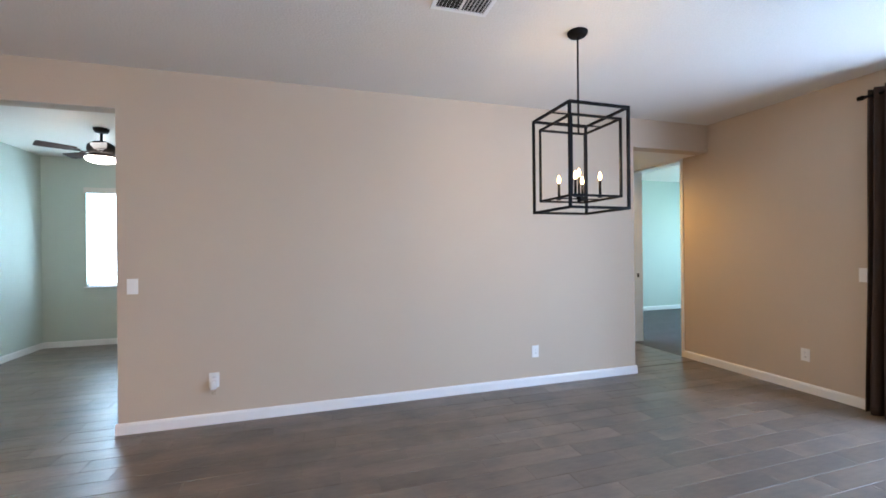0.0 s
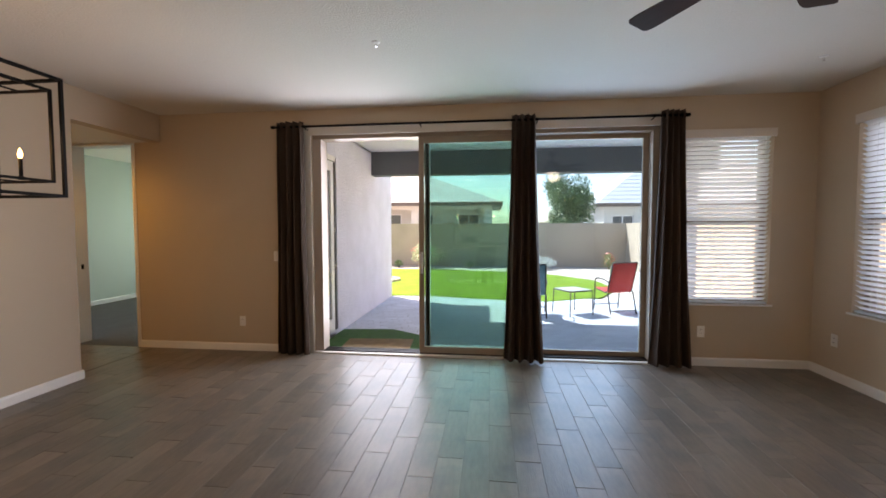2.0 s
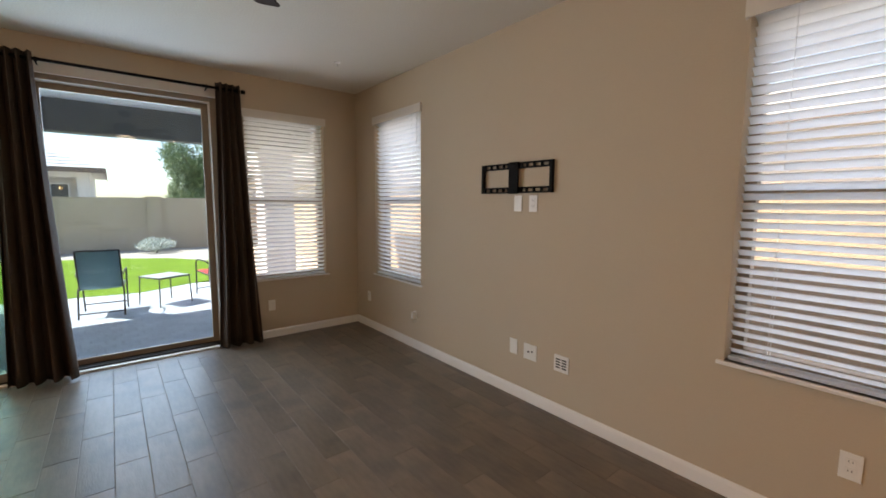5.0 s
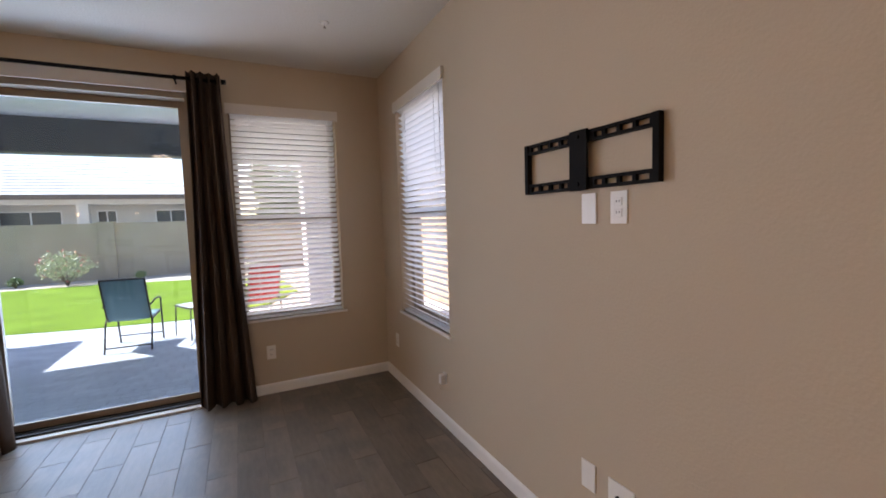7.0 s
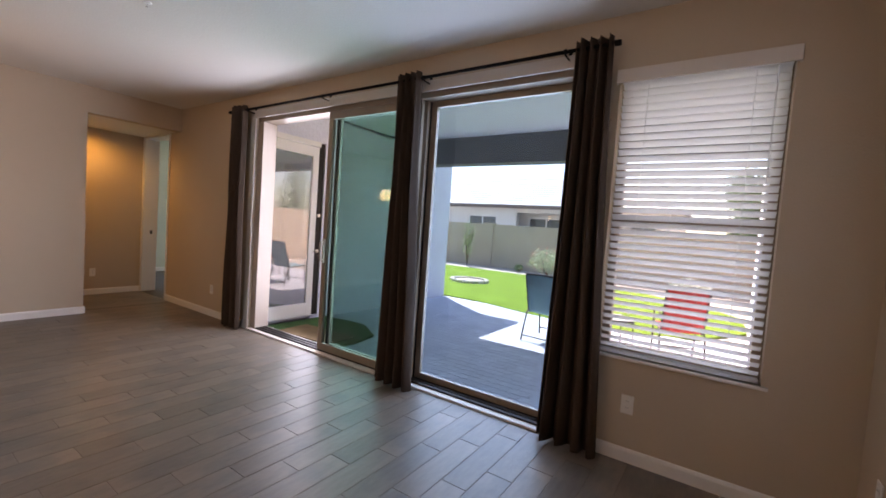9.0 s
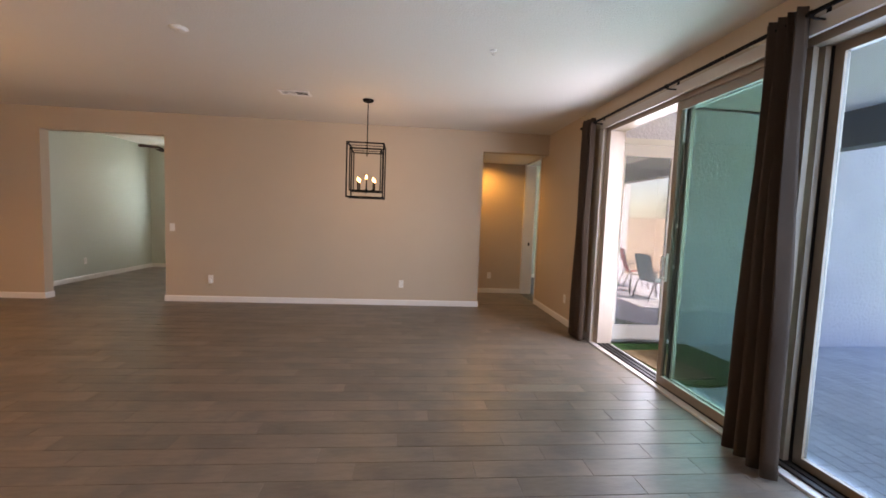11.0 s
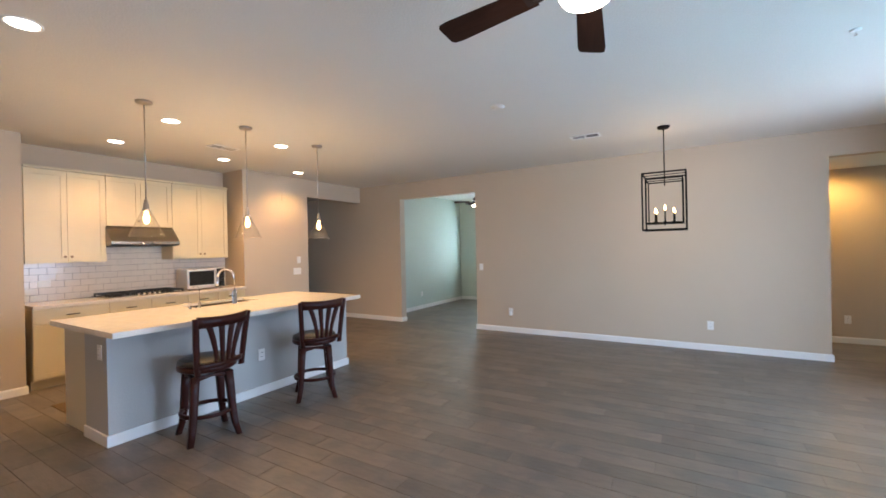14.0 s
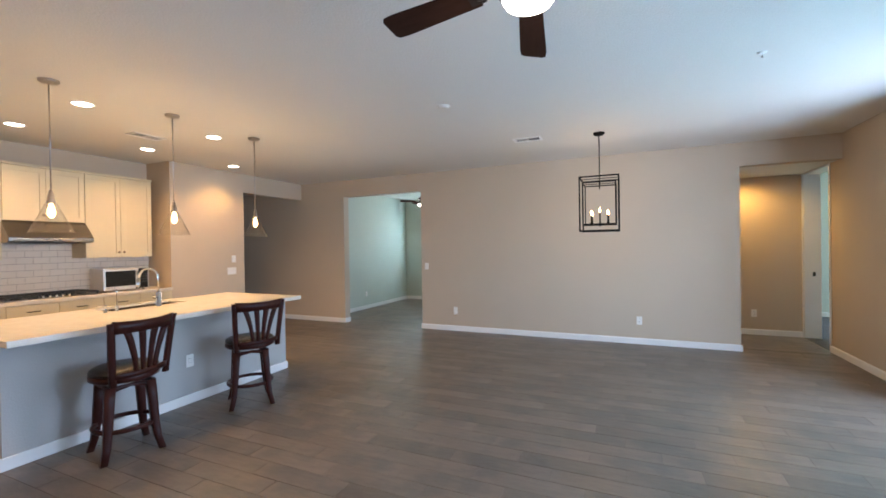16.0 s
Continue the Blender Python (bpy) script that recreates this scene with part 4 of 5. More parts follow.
# ---- ceiling fan ----
def ceiling_fan(x, y, z, turns, blade_len, dome, label, n=5):
    f = thing("ceiling_fan", label, "ceiling fan", (x, y, z))
    bm = bmesh.new()
    lathe(bm, [(0.02, -0.055), (0.06, -0.045), (0.075, -0.02), (0.075, 0.0)], 28)
    part("canopy", bm, M_BRONZE, f)
    bm = bmesh.new()
    cyl(bm, (0, 0, -0.05), (0, 0, -0.16), 0.013)
    part("downrod", bm, M_BRONZE, f)
    bm = bmesh.new()
    lathe(bm, [(0.02, -0.14), (0.08, -0.155), (0.125, -0.19), (0.135, -0.235), (0.12, -0.28), (0.10, -0.30)], 32)
    part("motor", bm, M_BRONZE, f)
    bm = bmesh.new()
    lathe(bm, [(0.10, -0.30), (0.118, -0.305), (0.118, -0.325), (0.10, -0.33)], 32)
    part("fitter", bm, M_BRONZE, f)
    bm = bmesh.new()
    lathe(bm, [(dome, -0.331), (dome * 0.98, -0.348), (dome * 0.85, -0.368), (dome * 0.55, -0.383), (dome * 0.2, -0.390), (0.001, -0.391)], 32)
    part("light_bowl", bm, M_DOME, f, "glowing opal bowl").visible_shadow = False
    for k in range(n):
        q = pose(0, 0, -0.275, 0, 0, turns + k * 360 / n)
        bm = bmesh.new()
        tube(bm, [(0.10, 0, 0.0), (0.16, 0, -0.012), (0.22, 0, 0.0)], [0.010, 0.009, 0.012], 8)
        box(bm, 0.19, 0.26, -0.03, 0.03, -0.004, 0.004, bev=0.002, m=pose(0, 0, 0, 12, 0, 0))
        arm = part("blade_arm", bm, M_BRONZE, f, at=q)
        bm = bmesh.new()
        pts = [(0.22, -0.052), (0.60 * blade_len / 0.66, -0.070), (blade_len - 0.015, -0.066), (blade_len, -0.05), (blade_len, 0.05), (blade_len - 0.015, 0.066), (0.60 * blade_len / 0.66, 0.070), (0.22, 0.052)]
        slab(bm, pts, 0.005, 0.012)
        bmesh.ops.transform(bm, matrix=pose(0, 0, 0, 12, 0, 0), verts=bm.verts)
        part("blade", bm, M_FANWOOD, f, at=q)
    return f


ceiling_fan(4.925, -2.755, CEIL, FAN_TURN, 0.69, 0.105, "dark walnut five-blade ceiling fan with a lit opal bowl")
ceiling_fan(-1.9, -6.6, 2.745, 20, 0.55, 0.15, "dark ceiling fan with a lit opal bowl in the side room")


# ---- kitchen island ----
isl = thing("kitchen_island", "kitchen island with painted front, greyed for daylight, and cream cabinets behind", "kitchen island", (4.05, -6.65, 0))
bm = bmesh.new()
box(bm, -1.30, 1.19, 0.33, 0.45, 0.0, 0.862)
box(bm, 1.07, 1.19, 0.04, 0.33, 0.0, 0.862)
box(bm, -1.30, -1.18, -0.06, 0.33, 0.0, 0.862)
part("painted_wall", bm, M_ISLE, isl)
bm = bmesh.new()
box(bm, -1.17, 1.06, -0.43, 0.32, 0.0, 0.64)
hx0, hx1, hy0, hy1 = -0.435, 0.335, -0.355, 0.025
for a in ((-1.17, 1.06, hy1, 0.32), (-1.17, 1.06, -0.43, hy0), (-1.17, hx0, hy0, hy1), (hx1, 1.06, hy0, hy1)):
    box(bm, *a, 0.64, 0.862)
box(bm, 1.06, 1.178, -0.43, 0.038, 0.0, 0.862)
part("body", bm, M_CAB, isl)
bm = bmesh.new()
box(bm, -1.315, 1.205, 0.45, 0.465, 0.0, 0.085, bev=0.003)
box(bm, 1.19, 1.205, 0.03, 0.45, 0.0, 0.085, bev=0.003)
box(bm, -1.315, -1.30, -0.06, 0.45, 0.0, 0.085, bev=0.003)
part("baseboard", bm, M_TRIM, isl, "white painted baseboard")
bm = bmesh.new()
for k in range(5):
    x0 = -1.15 + k * 0.44
    box(bm, x0, x0 + 0.43, -0.448, -0.431, 0.12, 0.84, bev=0.002)
part("door", bm, M_CAB, isl)
wt = thing("island_worktop", "pale quartz worktop with a sink cutout, lying on the island", "worktop", (4.09, -6.45, 0.863))
bm = bmesh.new()
sx0, sx1, sy0, sy1 = -0.475, 0.295, -0.555, -0.175
X0, X1, Y0, Y1 = -1.235, 1.237, -0.61, 0.595
z0, z1 = 0.0, 0.040
for a in ((X0, X1, sy1, Y1), (X0, X1, Y0, sy0), (X0, sx0, sy0, sy1), (sx1, X1, sy0, sy1)):
    box(bm, *a, z0, z1)
# the rim over the bowl is half as thick
ix0, ix1, iy0, iy1 = sx0 + 0.035, sx1 - 0.035, sy0 + 0.035, sy1 - 0.035
for a in ((sx0, sx1, iy1, sy1), (sx0, sx1, sy0, iy0), (sx0, ix0, iy0, iy1), (ix1, sx1, iy0, iy1)):
    box(bm, *a, z1 - 0.018, z1)
bmesh.ops.remove_doubles(bm, verts=bm.verts, dist=0.0002)
part("slab", bm, M_QUARTZ, wt)
sk = thing("kitchen_sink", "dark steel undermount sink in the island worktop", "sink", (4.00, -6.815, 0.883))
bm = bmesh.new()
bridge(bm, [[Vector((x * sx, y * sy, z)) for x, y in ((-1, -1), (1, -1), (1, 1), (-1, 1))] for sx, sy, z in ((0.372, 0.178, 0.0), (0.352, 0.158, 0.0), (0.346, 0.152, -0.19), (0.03, 0.03, -0.2), (0.001, 0.001, -0.2))], True)
part("bowl", bm, M_SINK, sk)

fa = thing("kitchen_faucet", "tall chrome gooseneck faucet standing on the island worktop", "faucet", (3.99, -6.58, 0.903))
bm = bmesh.new()
lathe(bm, [(0.029, 0), (0.029, 0.006), (0.024, 0.012), (0.024, 0.13), (0.017, 0.14)], 24)
part("base", bm, M_CHROME, fa)
bm = bmesh.new()
arc = [(0, 0, 0.13), (0, 0, 0.28)] + [(0.045 * (1 - math.cos(a)), -0.075 * (1 - math.cos(a)), 0.28 + 0.085 * math.sin(a)) for a in [math.pi * k / 10 for k in range(1, 10)]] + [(0.09, -0.15, 0.275)]
tube(bm, arc, 0.0115, 12)
part("neck", bm, M_CHROME, fa)
bm = bmesh.new()
tube(bm, [(0.09, -0.15, 0.282), (0.095, -0.153, 0.22), (0.097, -0.155, 0.18)], [0.013, 0.016, 0.018], 14)
part("spray_head", bm, M_CHROME, fa)
bm = bmesh.new()
tube(bm, [(0.018, 0.012, 0.085), (0.05, 0.03, 0.10), (0.085, 0.05, 0.115)], [0.009, 0.007, 0.006], 10)
part("lever", bm, M_CHROME, fa)
fd = thing("filter_tap", "slim chrome water filter tap on the island worktop", "faucet", (4.33, -6.62, 0.903))
bm = bmesh.new()
lathe(bm, [(0.02, 0), (0.02, 0.005), (0.013, 0.01), (0.012, 0.05), (0.006, 0.055)], 18)
part("base", bm, M_CHROME, fd)
bm = bmesh.new()
tube(bm, [(0, 0, 0.05), (0, 0, 0.19), (0.01, -0.02, 0.215), (0.03, -0.05, 0.215), (0.035, -0.058, 0.20)], 0.005, 10)
part("spout", bm, M_CHROME, fd)
sd = thing("soap_dispenser", "chrome soap dispenser on the island worktop", "soap dispenser", (4.43, -6.60, 0.903))
bm = bmesh.new()
lathe(bm, [(0.018, 0), (0.018, 0.006), (0.011, 0.012), (0.011, 0.05), (0.014, 0.055), (0.014, 0.066), (0.002, 0.07)], 18)
part("pump", bm, M_CHROME, sd)
bm = bmesh.new()
tube(bm, [(0, 0, 0.06), (0.03, -0.03, 0.064), (0.045, -0.045, 0.056)], 0.0055, 8)
part("nozzle", bm, M_CHROME, sd)


# ---- bar stools ----
def stool(x, y, rz, base_turn):
    s = thing("bar_stool", "dark cherry wood bar stool with slatted back and black leather seat", "bar stool", (x, y, 0), rz, "bar stools at the island")
    # back is towards +y, legs splay outwards
    for sx in (-1, 1):
        for sy in (-1, 1):
            bm = bmesh.new()
            pts = [(sx * 0.118, sy * 0.118, 0.545), (sx * 0.128, sy * 0.128, 0.40), (sx * 0.138, sy * 0.138, 0.22), (sx * 0.150, sy * 0.150, 0.10), (sx * 0.172, sy * 0.172, 0.0)]
            loops = []
            for k, p in enumerate(pts):
                h = (0.031, 0.028, 0.025, 0.022, 0.021)[k]
                loops.append([Vector((p[0] + a * h, p[1] + b * h, p[2])) for a, b in ((-1, -0.8), (-0.8, -1), (0.8, -1), (1, -0.8), (1, 0.8), (0.8, 1), (-0.8, 1), (-1, 0.8))])
            bridge(bm, loops)
            part("leg", bm, M_DWOOD, s)
    bm = bmesh.new()
    for sy in (-1, 1):
        for a in (0, 1):
            pts = [(-0.135, 0.135 * 1.0), (-0.07, 0.128), (0, 0.125), (0.07, 0.128), (0.135, 0.135)]
            p3 = [Vector((px, sy * py, 0)) if a == 0 else Vector((sy * py, px, 0)) for px, py in pts]
            top = 0.545
            loops = []
            for k, p in enumerate(p3):
                dip = 0.05 - 0.028 * (1 - abs(k - 2) / 2)
                n = Vector((0, 1, 0)) if a == 0 else Vector((1, 0, 0))
                loops.append([p + n * 0.010 + Vector((0, 0, top)), p - n * 0.010 + Vector((0, 0, top)), p - n * 0.010 + Vector((0, 0, top - dip)), p + n * 0.010 + Vector((0, 0, top - dip))])
            bridge(bm, loops)
    part("apron", bm, M_DWOOD, s)
    bm = bmesh.new()
    q = ring((0, 0, 0.215), (0, 0, 1), 0.19, 40)
    loops = []
    for p in q:
        o = Vector((p.x, p.y, 0)).normalized()
        loops.append([p + o * dx + Vector((0, 0, dz)) for dx, dz in ((-0.012, -0.014), (0.010, -0.014), (0.014, 0), (0.010, 0.014), (-0.012, 0.014))])
    bridge(bm, loops, False, True)
    part("foot_ring", bm, M_DWOOD, s)
    bm = bmesh.new()
    lathe(bm, [(0.09, 0.545), (0.09, 0.575)], 24)
    part("swivel", bm, M_BLACK, s)
    bm = bmesh.new()
    lathe(bm, [(0.10, 0.565), (0.195, 0.57), (0.212, 0.582), (0.212, 0.612), (0.205, 0.622), (0.10, 0.624)], 40)
    part("seat_frame", bm, M_DWOOD, s)
    bm = bmesh.new()
    lathe(bm, [(0.204, 0.622), (0.210, 0.636), (0.203, 0.654), (0.175, 0.668), (0.10, 0.676), (0.001, 0.678)], 40)
    part("seat", bm, M_LEATHER, s, "black leather seat pad")

    def back(u, z):
        """The back's middle surface: u from -1 to 1 across, leaning and curved in plan."""
        lean = 0.045 * ((z - 0.60) / 0.40) ** 1.3 if z > 0.6 else 0
        hw = 0.198 + 0.034 * (z - 0.60) / 0.40
        return Vector((u * hw, 0.205 - 0.055 * abs(u) ** 2.0 + lean, z))

    for u in (-1, 1):
        bm = bmesh.new()
        loops = []
        for k in range(9):
            z = 0.565 + 0.435 * k / 8
            p = back(u * 0.97, z)
            w = 0.019
            loops.append([p + Vector((a * w, b * 0.013, 0)) for a, b in ((-1, -1), (1, -1), (1, 1), (-1, 1))])
        bridge(bm, loops)
        part("back_post", bm, M_DWOOD, s)
    for nm, za, zb in (("top_rail", 0.925, 1.0), ("bottom_rail", 0.615, 0.655)):
        bm = bmesh.new()
        loops = []
        for k in range(13):
            u = -0.93 + 1.86 * k / 12
            crown = 0.012 * (abs(u) ** 2) if nm == "top_rail" else 0
            lo, hi = back(u, za), back(u, zb) + Vector((0, 0, crown))
            t = Vector((0, 0.011, 0))
            loops.append([lo - t, lo + t, hi + t, hi - t])
        bridge(bm, loops)
        part(nm, bm, M_DWOOD, s)
    for u in (-0.54, -0.18, 0.18, 0.54):
        bm = bmesh.new()
        loops = []
        for k in range(9):
            v = k / 8
            z = 0.65 + 0.28 * v
            uu = u * (0.62 + 0.50 * v ** 1.6)
            w = 0.013 + 0.010 * v
            p = back(uu, z)
            loops.append([p + Vector((a * w, b * 0.007, 0)) for a, b in ((-1, -1), (1, -1), (1, 1), (-1, 1))])
        bridge(bm, loops)
        part("back_slat", bm, M_DWOOD, s)
    for o in s.children:
        # the seat lies at 0.63 m; the base is swivelled against it
        for v in o.data.vertices:
            v.co.z = v.co.z * 0.93 if v.co.z < 0.68 else 0.632 + (v.co.z - 0.68) * 1.03
        if o.name.split(".")[0] in ("leg", "apron", "foot_ring"):
            o.matrix_basis = pose(0, 0, 0, 0, 0, base_turn)
    return s


stool(4.735, -5.765, STOOL_A, -21)
stool(3.70, -5.70, STOOL_B, -21)


# ---- kitchen run ----
def shaker(bm, x0, x1, y, z0, z1, rail=0.055):
    """A shaker front facing +y, its back on y: frame and recessed panel."""
    box(bm, x0 + rail, x1 - rail, y, y + 0.010, z0 + rail, z1 - rail)
    for a in ((x0, x0 + rail, z0, z1), (x1 - rail, x1, z0, z1), (x0 + rail, x1 - rail, z1 - rail, z1), (x0 + rail, x1 - rail, z0, z0 + rail)):
        box(bm, a[0], a[1], y, y + 0.019, a[2], a[3])


def knob(parent, x, y, z):
    bm = bmesh.new()
    loops = [ring((x, y + d, z), (0, 1, 0), r, 14) for r, d in ((0.006, 0), (0.006, 0.012), (0.014, 0.016), (0.015, 0.022), (0.010, 0.028))]
    bridge(bm, loops)
    part("knob", bm, M_KNOB, parent, "aged bronze round knob")


def upper(x0, x1, z0, label, yb=-8.978, yf=-8.665):
    c = thing("wall_cabinet", label, "kitchen cabinet", (0, 0, 0), 0, "wall cabinets")
    bm = bmesh.new()
    box(bm, x0, x1, yb, yf, z0, 2.43)
    part("body", bm, M_CAB, c)
    m = (x0 + x1) / 2
    for a, b, kx in ((x0 + 0.003, m - 0.0015, m - 0.03), (m + 0.0015, x1 - 0.003, m + 0.03)):
        bm = bmesh.new()
        shaker(bm, a, b, yf, z0 + 0.003, 2.425)
        d = part("door", bm, M_CAB, c)
        knob(d, kx, yf + 0.019, z0 + 0.07)
    bm = bmesh.new()
    box(bm, x0, x1, yf - 0.01, yf + 0.035, 2.43, 2.46, bev=0.006)
    part("crown", bm, M_CAB, c)


upper(4.36, 5.098, 1.365, "cream two-door wall cabinet beside the range hood")
upper(3.60, 4.358, 1.81, "short cream two-door wall cabinet over the range hood")
upper(2.80, 3.598, 1.365, "cream two-door wall cabinet above the microwave")


def base_cab(x0, x1, doors, label):
    c = thing("base_cabinet", label, "kitchen cabinet", (0, 0, 0), 0, "base cabinets")
    bm = bmesh.new()
    box(bm, x0, x1, -8.978, -8.45, 0.10, 0.875)
    part("body", bm, M_CAB, c)
    bm = bmesh.new()
    box(bm, x0, x1, -9.0, -8.53, 0.0, 0.10)
    part("toe_kick", bm, M_CAB, c)
    w = (x1 - x0) / doors
    for k in range(doors):
        a, b = x0 + k * w + 0.003, x0 + (k + 1) * w - 0.003
        bm = bmesh.new()
        box(bm, a, b, -8.45, -8.431, 0.715, 0.865, bev=0.002)
        d = part("drawer", bm, M_CAB, c)
        bm = bmesh.new()
        m = (a + b) / 2
        tube(bm, [(m - 0.055, -8.431, 0.79), (m - 0.05, -8.408, 0.79), (m + 0.05, -8.408, 0.79), (m + 0.055, -8.431, 0.79)], 0.005, 8)
        part("pull", bm, M_BLACK, d, "dark bar pull")
        bm = bmesh.new()
        shaker(bm, a, b, -8.45, 0.115, 0.705)
        part("door", bm, M_CAB, c)


base_cab(4.42, 5.098, 1, "cream base cabinet with a drawer over a shaker door")
base_cab(3.52, 4.418, 2, "cream base cabinet under the cooktop")
base_cab(2.665, 3.518, 2, "cream base cabinet under the microwave")
bm = bmesh.new()
box(bm, 2.665, 5.098, -8.978, -8.41, 0.876, 0.915, bev=0.004)
tagged(part("wall_worktop", bm, M_QUARTZ, None), "pale quartz worktop along the kitchen wall", "worktop")

ck = thing("cooktop", "black gas cooktop with cast-iron grates set in the worktop", "cooktop", (3.97, -8.73, 0.916))
bm = bmesh.new()
box(bm, -0.45, 0.45, -0.26, 0.26, 0.0, 0.012, bev=0.004)
part("glass_top", bm, M_STEEL, ck, "stainless cooktop tray")
for k in range(3):
    bm = bmesh.new()
    x = -0.29 + k * 0.29
    for s in (-1, 1):
        box(bm, x - 0.135, x + 0.135, s * 0.235 - 0.006, s * 0.235 + 0.006, 0.030, 0.045)
        box(bm, x + s * 0.129 - 0.006, x + s * 0.129 + 0.006, -0.229, 0.229, 0.030, 0.045)
        for t2 in (-1, 1):
            box(bm, x + s * 0.129 - 0.007, x + s * 0.129 + 0.007, t2 * 0.22 - 0.007, t2 * 0.22 + 0.007, 0.012, 0.030)
    for yy in (-0.12, 0.0, 0.12):
        box(bm, x - 0.123, x + 0.123, yy - 0.005, yy + 0.005, 0.030, 0.047)
    box(bm, x - 0.005, x + 0.005, -0.229, 0.229, 0.031, 0.0465)
    part("grate", bm, M_IRON, ck, "cast-iron grate")
for k, (x, y) in enumerate(((-0.3, -0.12), (-0.3, 0.12), (0, 0), (0.3, -0.12), (0.3, 0.12))):
    bm = bmesh.new()
    lathe(bm, [(0.045, 0.012), (0.045, 0.020), (0.03, 0.024), (0.03, 0.029), (0.001, 0.029)], 20, (x, y, 0))
    part("burner", bm, M_IRON, ck)
for k in range(5):
    bm = bmesh.new()
    lathe(bm, [(0.017, 0.012), (0.017, 0.03), (0.013, 0.036), (0.001, 0.036)], 16, (-0.12 + 0.06 * k, 0.247, 0))
    part("knob", bm, M_CHROME, ck, "metal control knob")

hd = thing("range_hood", "stainless steel under-cabinet range hood over the cooktop", "range hood", (3.98, -8.975, 1.555))
bm = bmesh.new()
prof = [(0.0, 0.265), (0.30, 0.265), (0.345, 0.215), (0.50, 0.055), (0.50, 0.02), (0.46, 0.0), (0.0, 0.0)]
bridge(bm, [[Vector((x, y, z)) for y, z in prof] for x in (-0.39, 0.39)])
for f in bm.faces:
    f.smooth = False
part("shell", bm, M_STEEL, hd)
bm = bmesh.new()
box(bm, -0.36, 0.36, 0.08, 0.45, -0.004, -0.0005)
part("filter", bm, M_IRON, hd, "dark grease filter")
for k in range(3):
    bm = bmesh.new()
    cyl(bm, (-0.06 + k * 0.06, 0.500, 0.037), (-0.06 + k * 0.06, 0.505, 0.037), 0.009)
    part("button", bm, M_BLACK, hd)

mw = thing("microwave", "stainless steel countertop microwave with a dark glass door", "microwave", (3.17, -8.75, 0.916), -4)
bm = bmesh.new()
box(bm, -0.26, 0.26, -0.18, 0.18, 0.015, 0.30, bev=0.006)
part("body", bm, M_STEELL, mw)
bm = bmesh.new()
box(bm, -0.135, 0.252, 0.181, 0.197, 0.022, 0.293, bev=0.005)
d = part("door", bm, M_STEELL, mw)
bm = bmesh.new()
box(bm, -0.10, 0.245, 0.1975, 0.200, 0.065, 0.268, bev=0.001)
part("window", bm, M_OVEN, d, "dark glass window")
bm = bmesh.new()
tube(bm, [(-0.115, 0.197, 0.06), (-0.115, 0.222, 0.07), (-0.115, 0.222, 0.25), (-0.115, 0.197, 0.26)], 0.006, 8)
part("handle", bm, M_CHROME, d)
bm = bmesh.new()
box(bm, -0.252, -0.138, 0.181, 0.197, 0.022, 0.293, bev=0.004)
p = part("control_panel", bm, M_OVEN, mw)
bm = bmesh.new()
box(bm, -0.240, -0.150, 0.1975, 0.1985, 0.245, 0.272)
part("display", bm, M_SLOT, p)
for r in range(4):
    for k in range(3):
        bm = bmesh.new()
        box(bm, -0.240 + k * 0.031, -0.218 + k * 0.031, 0.1975, 0.199, 0.205 - r * 0.035, 0.225 - r * 0.035)
        part("key", bm, M_IRON, p)
for sx in (-0.22, 0.22):
    for sy in (-0.14, 0.14):
        bm = bmesh.new()
        cyl(bm, (sx, sy, 0), (sx, sy, 0.015), 0.014)
        part("foot", bm, M_BLACK, mw)
plate_thing("outlet", "white duplex outlet plate in the tiled splashback", "outlet", "y", -8.965, 1, 4.86, 1.12, 0.116, 0.072, "blank", "outlets")
bm = bmesh.new()
box(bm, -0.30, 0.30, -0.18, 0.18, 0.0, 0.008, bev=0.003)
tagged(part("kitchen_mat", bm, M_COIR, None, at=(4.85, -7.55, 0.001)), "thin brown mat on the kitchen floor behind the island", "mat")


